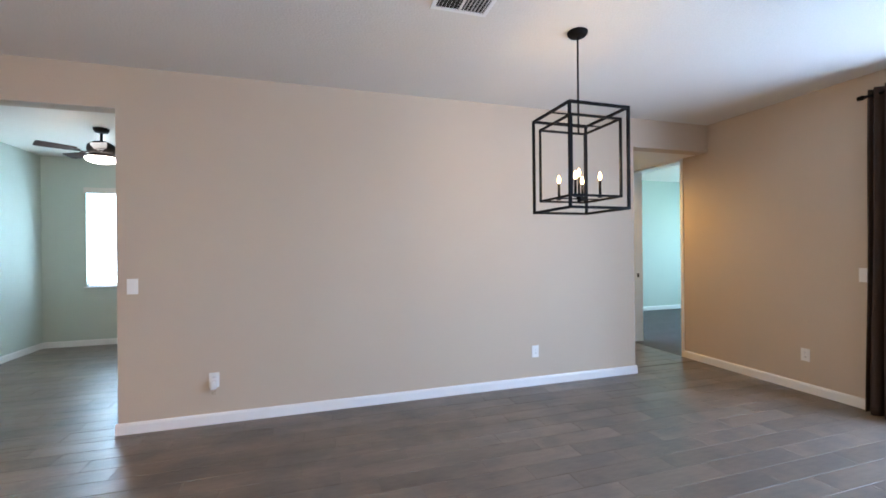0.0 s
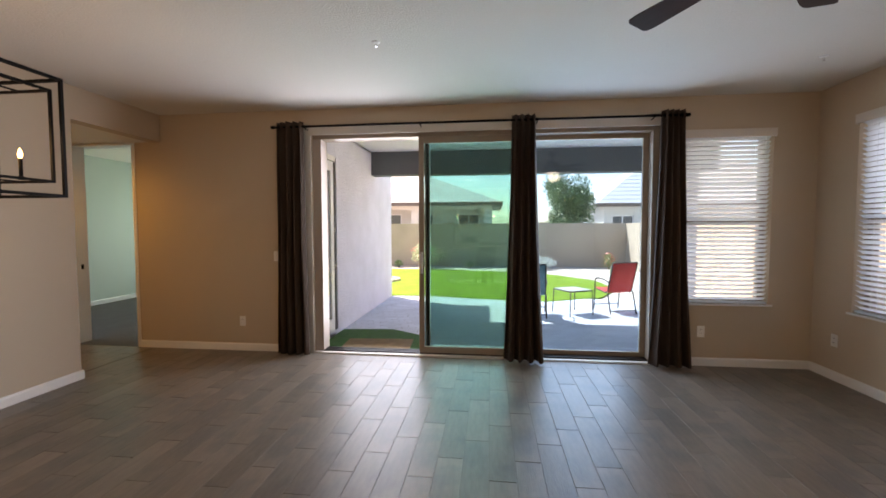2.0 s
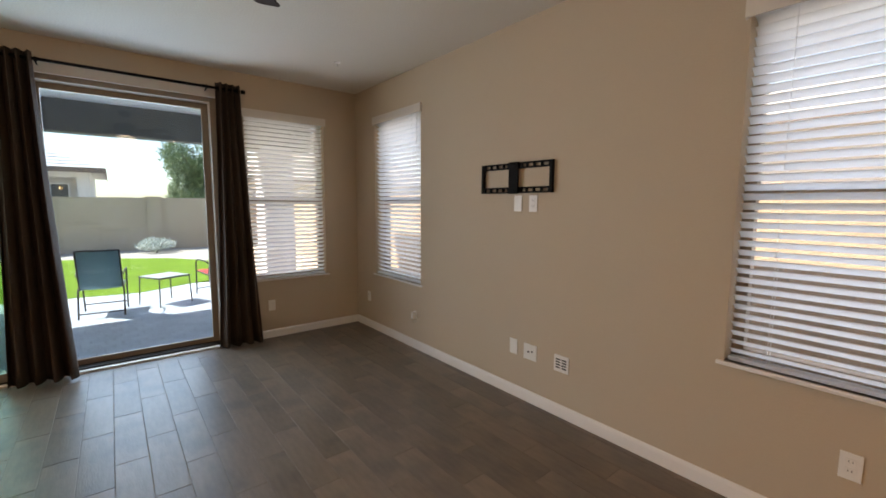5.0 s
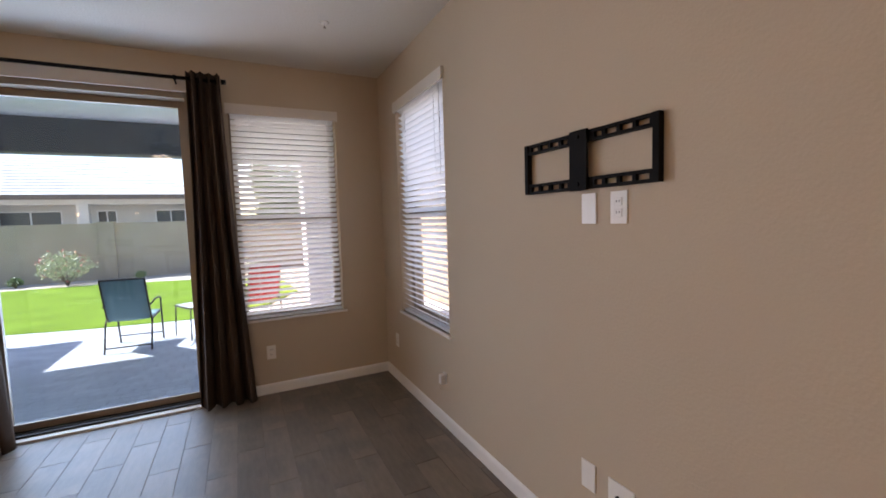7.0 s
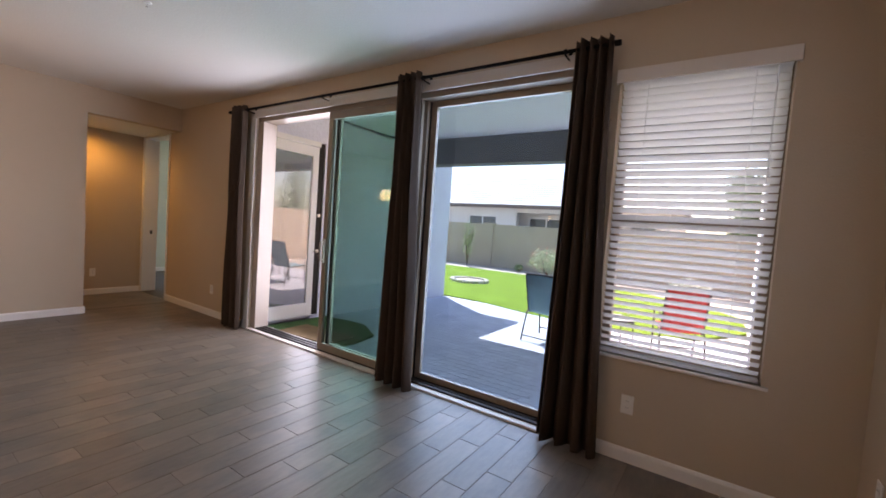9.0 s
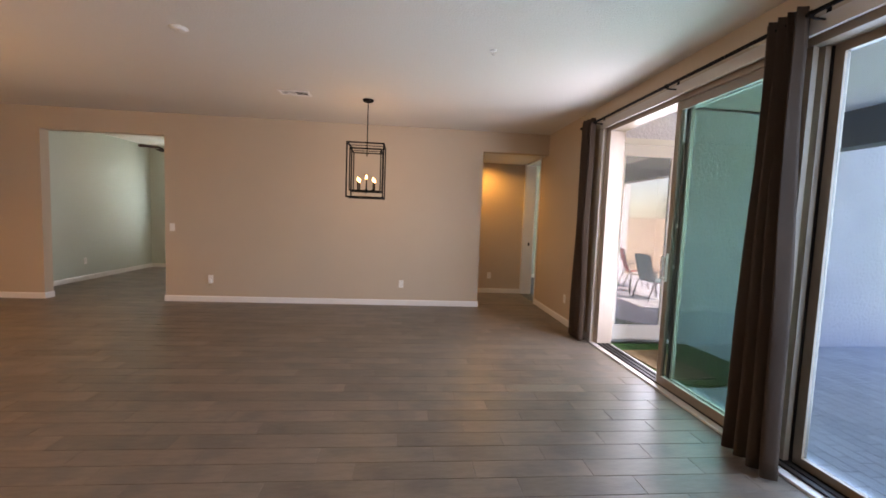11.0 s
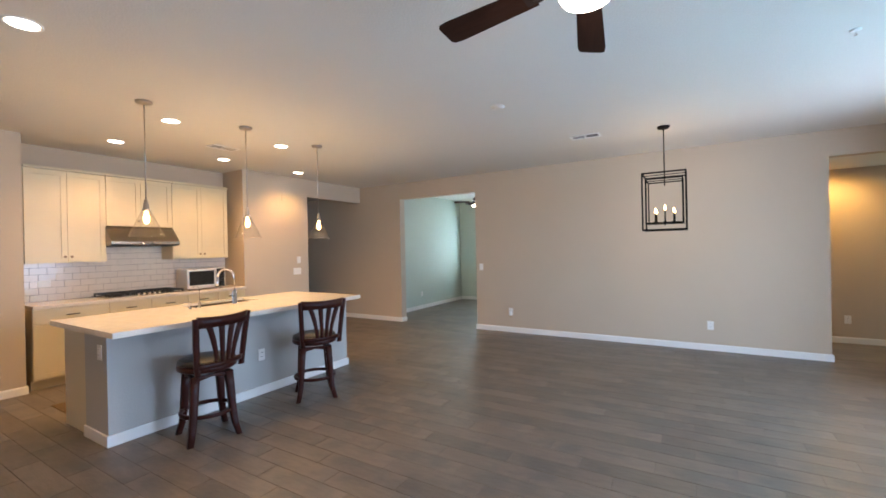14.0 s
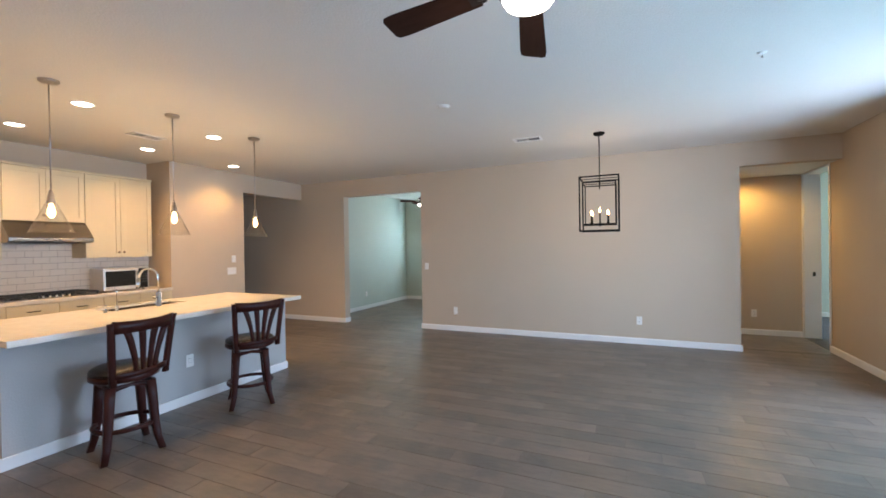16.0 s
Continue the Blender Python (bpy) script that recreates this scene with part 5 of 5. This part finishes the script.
# ---- patio ----
def sling_chair(x, y, rz, cloth, label):
    c = thing("patio_chair", label, "patio chair", (x, y, -0.06), rz, "patio chairs")
    # faces -y: back at +y
    for s in (-1, 1):
        bm = bmesh.new()
        tube(bm, [(s * 0.26, -0.25, 0.005), (s * 0.265, -0.22, 0.30), (s * 0.27, -0.20, 0.58), (s * 0.275, -0.12, 0.62), (s * 0.275, 0.10, 0.62), (s * 0.265, 0.24, 0.58)], 0.012, 8)
        part("arm_frame", bm, M_FRAMEC, c)
        bm = bmesh.new()
        tube(bm, [(s * 0.245, -0.27, 0.415), (s * 0.245, -0.10, 0.40), (s * 0.245, 0.14, 0.375), (s * 0.245, 0.19, 0.42), (s * 0.245, 0.27, 0.66), (s * 0.245, 0.35, 0.93)], 0.012, 8)
        part("side_rail", bm, M_FRAMEC, c)
        bm = bmesh.new()
        tube(bm, [(s * 0.26, 0.33, 0.005), (s * 0.26, 0.22, 0.36), (s * 0.25, 0.19, 0.42)], 0.012, 8)
        part("back_leg", bm, M_FRAMEC, c)
    bm = bmesh.new()
    tube(bm, [(-0.245, 0.35, 0.93), (0.245, 0.35, 0.93)], 0.012, 8)
    tube(bm, [(-0.262, -0.24, 0.10), (0.262, -0.24, 0.10)], 0.009, 8)
    tube(bm, [(-0.26, 0.31, 0.07), (0.26, 0.31, 0.07)], 0.009, 8)
    part("cross_rail", bm, M_FRAMEC, c)
    bm = bmesh.new()
    path = [(-0.27, 0.42), (-0.10, 0.395), (0.10, 0.378), (0.16, 0.39), (0.205, 0.45), (0.27, 0.66), (0.35, 0.935)]
    loops = []
    for k, (py, pz) in enumerate(path):
        sag = 0.0 if k in (0, 6) else -0.012
        row = [Vector((u * 0.24, py, pz + sag * (1 - u * u))) for u in (-1, -0.5, 0, 0.5, 1)]
        loops.append(row + [v + Vector((0, 0.004, -0.004)) for v in reversed(row)])
    bridge(bm, loops)
    part("sling", bm, cloth, c)
    c.scale = (0.92, 0.95, 0.96)
    return c


sling_chair(4.55, 2.68, 175, M_TEALSL, "teal sling patio chair with a bronze metal frame on the pavers")
sling_chair(6.03, 3.12, 196, M_RED, "red sling patio chair with a bronze metal frame on the pavers")
tb = thing("patio_table", "small square glass-top patio table with thin metal legs", "side table", (5.27, 2.85, -0.06), 28)
bm = bmesh.new()
box(bm, -0.22, 0.22, -0.22, 0.22, 0.425, 0.432, bev=0.002)
part("top", bm, M_TABLE, tb, "frosted glass top")
bm = bmesh.new()
tube(bm, [(-0.23, -0.23, 0.418), (0.23, -0.23, 0.418), (0.23, 0.23, 0.418), (-0.23, 0.23, 0.418)], 0.011, 8, closed=True)
part("frame", bm, M_FRAMEC, tb)
for sx in (-1, 1):
    for sy in (-1, 1):
        bm = bmesh.new()
        tube(bm, [(sx * 0.225, sy * 0.225, 0.415), (sx * 0.24, sy * 0.24, 0.0)], 0.009, 8)
        part("leg", bm, M_FRAMEC, tb)
bm = bmesh.new()
slab(bm, [(1.74, 0.22), (2.95, 0.22), (3.0, 0.60), (2.92, 1.02), (2.45, 1.32), (1.74, 1.25)], 0, 0.022)
tagged(part("turf_mat", bm, M_MATG, None, at=(0, 0, -0.057)), "irregular green turf mat lying on the patio pavers", "mat")
bm = bmesh.new()
box(bm, -0.42, 0.42, -0.22, 0.22, 0, 0.014, bev=0.004)
tagged(part("door_mat", bm, M_COIR, None, at=pose(2.45, 0.52, -0.034, 0, 0, 4)), "tan coir doormat lying on the turf mat", "mat")


# ---- garden ----
def leafball(bm, rnd, cx, cy, cz, rx, ry, rz, n, size, hollow=0.55):
    for _ in range(n):
        while True:
            p = Vector((rnd.uniform(-1, 1), rnd.uniform(-1, 1), rnd.uniform(-1, 1)))
            if hollow < p.length < 1:
                break
        lump = 0.86 + 0.24 * noise.noise(p.normalized() * 2.2 + Vector((cx, cy, cz)))
        c = Vector((cx + p.x * rx * lump, cy + p.y * ry * lump, cz + p.z * rz * lump))
        d = Vector((rnd.gauss(0, 1), rnd.gauss(0, 1), rnd.gauss(0, 1))).normalized()
        e = d.cross(Vector((rnd.gauss(0, 1), rnd.gauss(0, 1), rnd.gauss(0, 1)))).normalized()
        s = size * rnd.uniform(0.6, 1.3)
        vs = [bm.verts.new(c + d * a * s + e * b * s) for a, b in ((-1, 0), (0, -0.45), (1, 0), (0, 0.45))]
        bm.faces.new(vs)


def bush(name, label, cat, x, y, r, h, leafm, flower=None, seed=1, group=""):
    rnd = random.Random(seed)
    b = thing(name, label, cat, (x, y, -0.09), 0, group)
    bm = bmesh.new()
    for k in range(7):
        a = k * 0.9
        tube(bm, [(0, 0, 0), (0.25 * r * math.cos(a), 0.25 * r * math.sin(a), h * 0.35), (0.6 * r * math.cos(a), 0.6 * r * math.sin(a), h * 0.75)], [0.012, 0.009, 0.004], 5)
    part("stems", bm, M_BARK, b)
    bm = bmesh.new()
    leafball(bm, rnd, 0, 0, h * 0.55, r, r, h * 0.48, int(900 * r / 0.4), 0.035, 0.2)
    part("foliage", bm, leafm, b, kind="stuff", fix=False)
    if flower:
        bm = bmesh.new()
        leafball(bm, rnd, 0, 0, h * 0.60, r * 1.02, r * 1.02, h * 0.5, 110, 0.04, 0.8)
        part("blossom", bm, flower, b, kind="stuff", fix=False)
    return b


bush("rose_bush", "flowering rose bush with coral and pale blossoms by the garden wall", "bush", 1.50, 10.9, 0.72, 1.0, M_ROSE, M_FLOWER, 4)
bush("flower_bush", "low bush with white flowers by the garden wall", "bush", 5.72, 10.95, 0.62, 0.48, M_AGAVE, M_FLOWERW, 7)
bush("flower_bush", "small bush with coral flowers in the garden corner", "bush", 8.2, 11.3, 0.25, 0.6, M_SHRUB, M_FLOWER, 9)
bush("low_shrub", "small dark low shrub in the gravel strip", "bush", 3.1, 11.2, 0.16, 0.28, M_LEAF, None, 12, "low shrubs")
bush("low_shrub", "small dark low shrub in the gravel strip", "bush", 0.3, 11.3, 0.2, 0.3, M_LEAF, None, 13, "low shrubs")
bush("low_shrub", "small pale low shrub beside the lawn edge", "bush", 7.7, 8.6, 0.25, 0.35, M_SHRUB, None, 14, "low shrubs")
bush("low_shrub", "small pale low shrub beside the lawn edge", "bush", 8.0, 6.3, 0.3, 0.45, M_SHRUB, None, 15, "low shrubs")


bush("tall_shrub", "tall green shrub against the garden wall", "bush", -1.85, 11.2, 0.30, 1.9, M_SHRUB, None, 17)
rg = thing("stone_ring", "low pale stone planting ring set in the turf lawn", "planter", (0.76, 7.0, -0.056))
for k in range(16):
    a = 2 * math.pi * k / 16
    bm = bmesh.new()
    box(bm, -0.085, 0.085, -0.05, 0.05, 0.0, 0.07, bev=0.012)
    part("stone", bm, M_QUARTZ, rg, at=pose(0.48 * math.cos(a), 0.48 * math.sin(a), 0, 0, 0, math.degrees(a) + 90))
bm = bmesh.new()
lathe(bm, [(0.43, 0.0), (0.43, 0.02), (0.2, 0.045), (0.001, 0.05)], 24)
part("gravel_fill", bm, M_GRAVEL, rg, "tan gravel fill")


def tree(x, y, h, r, n, seed, label, base=0.35):
    rnd = random.Random(seed)
    t = thing("tree", label, "tree", (x, y, -0.1), 0, "trees")
    bm = bmesh.new()
    tube(bm, [(0, 0, 0), (0.03, 0.02, h * 0.25), (-0.02, 0.04, h * 0.5), (0.0, 0.0, h * 0.85)], [0.10, 0.08, 0.06, 0.02], 10)
    for k in range(9):
        a, z = k * 2.4, h * (0.25 + 0.06 * k)
        tube(bm, [(0, 0, z), (0.4 * r * math.cos(a), 0.4 * r * math.sin(a), z + 0.2), (0.8 * r * math.cos(a), 0.8 * r * math.sin(a), z + 0.5)], [0.035, 0.022, 0.008], 6)
    part("trunk", bm, M_BARK, t)
    bm = bmesh.new()
    for k in range(26):
        a, u = rnd.uniform(0, 6.28), rnd.random()
        z = base + (h - base) * (0.12 + 0.78 * u)
        rr = r * (0.62 if u > 0.8 else 0.5) * rnd.uniform(0.5, 1.0) * (1 - 0.5 * max(0, u - 0.6))
        leafball(bm, rnd, rr * math.cos(a), rr * math.sin(a), z, r * 0.48, r * 0.48, h * 0.13, n // 26, 0.05, 0.35)
    part("crown", bm, M_LEAF, t, kind="stuff", fix=False)


tree(7.37, 14.6, 4.25, 1.36, 20000, 5, "dense evergreen tree behind the garden wall")
tree(-9.0, 40.0, 6.0, 2.2, 5000, 8, "green tree beyond the neighbouring houses")
tree(19.5, 13.5, 5.0, 1.8, 5000, 9, "green tree beyond the side garden wall")


# ---- neighbouring houses ----
def house(x0, x1, y0, y1, eave, pitch, label, openings, porch=None):
    h = thing("house", label, "house", (0, 0, 0), 0, "neighbouring houses")
    bm = bmesh.new()
    at = x0
    for a, b, za, zb in openings:
        box(bm, at, a, y0, y0 + 0.25, -0.1, eave)
        box(bm, a, b, y0, y0 + 0.25, -0.1, za)
        box(bm, a, b, y0, y0 + 0.25, zb, eave)
        at = b
    box(bm, at, x1, y0, y0 + 0.25, -0.1, eave)
    box(bm, x0, x0 + 0.25, y0 + 0.25, y1, -0.1, eave)
    box(bm, x1 - 0.25, x1, y0 + 0.25, y1, -0.1, eave)
    box(bm, x0 + 0.25, x1 - 0.25, y1 - 0.25, y1, -0.1, eave)
    part("wall", bm, M_HSTUCCO, h)
    for a, b, za, zb in openings:
        if porch and (a, b) == porch[:2]:
            continue
        bm = bmesh.new()
        for q in ((a, a + 0.06, za, zb), (b - 0.06, b, za, zb), ((a + b) / 2 - 0.03, (a + b) / 2 + 0.03, za, zb)):
            box(bm, q[0], q[1], y0 + 0.08, y0 + 0.14, q[2], q[3])
        box(bm, a, b, y0 + 0.08, y0 + 0.14, zb - 0.06, zb)
        box(bm, a, b, y0 + 0.08, y0 + 0.14, za, za + 0.06)
        w = part("window", bm, M_TRIM, h)
        bm = bmesh.new()
        box(bm, a, b, y0 + 0.10, y0 + 0.11, za, zb)
        part("pane", bm, M_HPANE, w, "dark reflecting glass")
    # hip roof of stepped tile courses
    o = 0.65
    X0, X1, Y0, Y1 = x0 - o, x1 + o, y0 - o, y1 + o
    run = min(X1 - X0, Y1 - Y0) / 2
    n = int(run / 0.42)
    bm = bmesh.new()
    for k in range(n):
        d0, d1 = k * run / n, (k + 1) * run / n
        za, zb = eave + d0 * pitch + 0.03, eave + d1 * pitch
        lo = [(X0 + d0, Y0 + d0), (X1 - d0, Y0 + d0), (X1 - d0, Y1 - d0), (X0 + d0, Y1 - d0)]
        hi = [(X0 + d1, Y0 + d1), (X1 - d1, Y0 + d1), (X1 - d1, Y1 - d1), (X0 + d1, Y1 - d1)]
        for i in range(4):
            j = (i + 1) % 4
            a, b, c, d = (*lo[i], za), (*lo[j], za), (*hi[j], zb + 0.0), (*hi[i], zb + 0.0)
            vs = [bm.verts.new(v) for v in (a, b, c, d)]
            bm.faces.new(vs)
            e = [bm.verts.new(v) for v in ((*lo[i], za - 0.03), (*lo[j], za - 0.03), b, a)]
            bm.faces.new(e)
    bmesh.ops.remove_doubles(bm, verts=bm.verts, dist=0.001)
    part("roof", bm, M_ROOF, h, "grey concrete tile hip roof", fix=False)
    bm = bmesh.new()
    box(bm, X0, X1, Y0 - 0.03, Y0, eave - 0.20, eave + 0.04)
    box(bm, X1, X1 + 0.03, Y0, Y1, eave - 0.20, eave + 0.04)
    box(bm, X0 - 0.03, X0, Y0, Y1, eave - 0.20, eave + 0.04)
    part("fascia", bm, M_FASCIA, h)
    bm = bmesh.new()
    box(bm, X0, X1, Y0, Y1, eave - 0.03, eave)
    part("soffit", bm, M_HSTUCCO, h)
    if porch:
        # a covered porch: posts under a beam, and the wall with its windows set back
        a, b, posts, wins = porch
        for x in posts:
            bm = bmesh.new()
            box(bm, x - 0.24, x + 0.24, y0, y0 + 0.45, -0.1, eave - 0.42)
            part("porch_post", bm, M_HSTUCCO, h)
        bm = bmesh.new()
        box(bm, a, b, y0, y0 + 0.3, eave - 0.42, eave - 0.03)
        part("porch_beam", bm, M_HSTUCCO, h)
        at, yb = a, y0 + 1.6
        strips = []
        for wa, wb in wins:
            strips += [(at, wa, -0.1, eave - 0.03), (wa, wb, -0.1, 0.9), (wa, wb, 2.45, eave - 0.03)]
            at = wb
        for xa, xb, za, zb in strips + [(at, b, -0.1, eave - 0.03)]:
            bm = bmesh.new()
            box(bm, xa, xb, yb, yb + 0.2, za, zb)
            part("porch_wall", bm, M_HSTUCCO, h)
        for wa, wb in wins:
            bm = bmesh.new()
            for q in ((wa, wa + 0.07, 0.9, 2.45), (wb - 0.07, wb, 0.9, 2.45), ((wa + wb) / 2 - 0.03, (wa + wb) / 2 + 0.03, 0.9, 2.38)):
                box(bm, q[0], q[1], yb + 0.04, yb + 0.10, q[2], q[3])
            box(bm, wa + 0.07, wb - 0.07, yb + 0.04, yb + 0.10, 2.38, 2.45)
            w = part("window", bm, M_TRIM, h)
            bm = bmesh.new()
            box(bm, wa, wb, yb + 0.11, yb + 0.12, 0.9, 2.45)
            part("pane", bm, M_HPANE, w, "dark reflecting glass")


house(-17.0, 3.95, 22.7, 33.5, 3.10, 0.43, "single-storey stucco house with a grey tile roof beyond the garden wall", [(-14.0, -11.0, 0.9, 2.3), (-8.8, -6.6, 0.9, 2.4), (-5.6, 3.94, -0.1, 3.07)], (-5.6, 3.94, (-5.36, -1.15, 3.70), ((-4.9, -2.4), (-1.0, -0.1), (1.6, 3.1))))
house(11.45, 26.0, 24.5, 35.0, 3.05, 0.72, "single-storey stucco house with a grey tile roof behind the tree", [(12.0, 13.4, 0.9, 2.3), (17.0, 19.0, 0.9, 2.1)])
house(14.0, 24.0, -12.0, 4.5, 2.9, 0.32, "single-storey stucco house with a grey tile roof beyond the side wall", [(15.0, 16.5, 0.9, 2.1)])


# ---- pieces: tiles, planks, pavers ----
def pieces(name, rects, z0, z1, material, parent, label, keep, gap_axis="z", near=(0, 0)):
    """Nearest rects become objects that share meshes by size; the rest one joined mesh."""
    rects = sorted(rects, key=lambda r: (r[0] + r[1] - 2 * near[0]) ** 2 + (r[2] + r[3] - 2 * near[1]) ** 2)
    shared = {}
    e = 0.0012

    def add(bm, w, d, ox, oy, tz=0.0):
        h = z1 - z0
        lo = [bm.verts.new((ox + x, oy + y, z0)) for x, y in ((0, 0), (w, 0), (w, d), (0, d))]
        mi = [bm.verts.new((ox + x, oy + y, z1 - e * 0.6 + tz)) for x, y in ((0, 0), (w, 0), (w, d), (0, d))]
        hi = [bm.verts.new((ox + x, oy + y, z1 + tz)) for x, y in ((e, e), (w - e, e), (w - e, d - e), (e, d - e))]
        for i in range(4):
            j = (i + 1) % 4
            bm.faces.new((lo[i], lo[j], mi[j], mi[i]))
            bm.faces.new((mi[i], mi[j], hi[j], hi[i]))
        bm.faces.new(hi)

    for x0, x1, y0, y1 in rects[:keep]:
        key = (round(x1 - x0, 3), round(y1 - y0, 3))
        if key not in shared:
            bm = bmesh.new()
            add(bm, *key, 0, 0)
            me = bpy.data.meshes.new(name)
            bm.to_mesh(me)
            bm.free()
            me.materials.append(material)
            shared[key] = me
        ob = new(name, shared[key])
        ob.parent = parent
        ob.location = (x0, y0, random.uniform(-0.0003, 0.0003))
    if rects[keep:]:
        bm = bmesh.new()
        for x0, x1, y0, y1 in rects[keep:]:
            add(bm, x1 - x0, y1 - y0, x0, y0, random.uniform(-0.0003, 0.0003))
        part(name + "_field", bm, material, parent, label, kind="stuff", fix=False)


def plank_rects(x0, x1, y0, y1, w, l, gap, seed, ox=0.0, oy=0.0):
    rnd = random.Random(seed)
    out, x, k = [], x0 - ox, 0
    while x < x1 - 0.02:
        a, b = max(x, x0) + gap / 2, min(x + w, x1) - gap / 2
        if b - a > 0.02:
            y = y0 - l + oy + (k % 3) * l / 3 + rnd.choice((0, 0.006, -0.006))
            while y < y1:
                c, d = max(y, y0) + gap / 2, min(y + l, y1) - gap / 2
                if d - c > 0.03:
                    out.append((a, b, c, d))
                y += l
        x += w
        k += 1
    return out


floor = tagged(new("floor"), "grey-brown wood-look porcelain plank floor", kind="structure")
planks = plank_rects(0.0, L, -8.45, 0.0, 0.157, 0.66, 0.0034, 1, 0.085, 0.075)
planks += plank_rects(2.66, 5.15, -8.98, -8.45, 0.157, 0.66, 0.0034, 2, 0.06)
planks += plank_rects(0.0, 1.40, -11.0, -8.45, 0.157, 0.66, 0.0034, 3, 0.055)
planks += plank_rects(5.34, 6.20, -10.25, -8.45, 0.157, 0.66, 0.0034, 4, 0.055)
planks += plank_rects(-0.15, 0.0, -7.40, -5.73, 0.157, 0.66, 0.0034, 5)
planks += plank_rects(-0.15, 0.0, -1.04, 0.0, 0.157, 0.66, 0.0034, 6)
planks += plank_rects(-1.27, -0.15, -2.25, 0.0, 0.157, 0.66, 0.0034, 7)
planks += plank_rects(-3.65, -0.15, -8.05, -3.35, 0.157, 0.66, 0.0034, 8)
pieces("floor_plank", planks, -0.011, 0.0, M_PLANK, floor, "", 300, near=(4.4, -1.9))

patio = tagged(new("patio_pavement"), "grey running-bond concrete paver patio", kind="structure")
pav = [(c, d, a, b) for a, b, c, d in plank_rects(0.2, 4.40, 1.70, 8.9, 0.105, 0.21, 0.005, 11)]
pieces("paver", pav, -0.085, -0.060, M_PAVER, patio, "", 300, near=(4.4, 0.8))

splash = tagged(new("splashback"), "white glazed running-bond tile splashback with grey joints", kind="structure")
bm = bmesh.new()
box(bm, 2.662, 5.098, -8.979, -8.972, 0.916, 1.87)
part("grout_bed", bm, M_TGROUT, splash, "grey grout bed")
shared_tile = {}
rows_t = []
z, k = 0.918, 0
while z < 1.87:
    x = 2.664 - (0.0775 if k % 2 else 0)
    while x < 5.096:
        a, b = max(x, 2.664), min(x + 0.152, 5.096)
        if b - a > 0.02 and (z < 1.36 or 3.52 < (a + b) / 2 < 4.44):
            rows_t.append((round(a, 3), round(b - a, 3), z))
        x += 0.155
    z += 0.0785
    k += 1
for a, w, z in rows_t[:460]:
    if w not in shared_tile:
        bm = bmesh.new()
        box(bm, 0, w, 0, 0.007, 0, 0.0755, bev=0.0012)
        me = bpy.data.meshes.new("tile")
        bm.to_mesh(me)
        bm.free()
        me.materials.append(M_TILE)
        shared_tile[w] = me
    o = new("tile", shared_tile[w])
    o.parent = splash
    o.location = (a, -8.972, z)
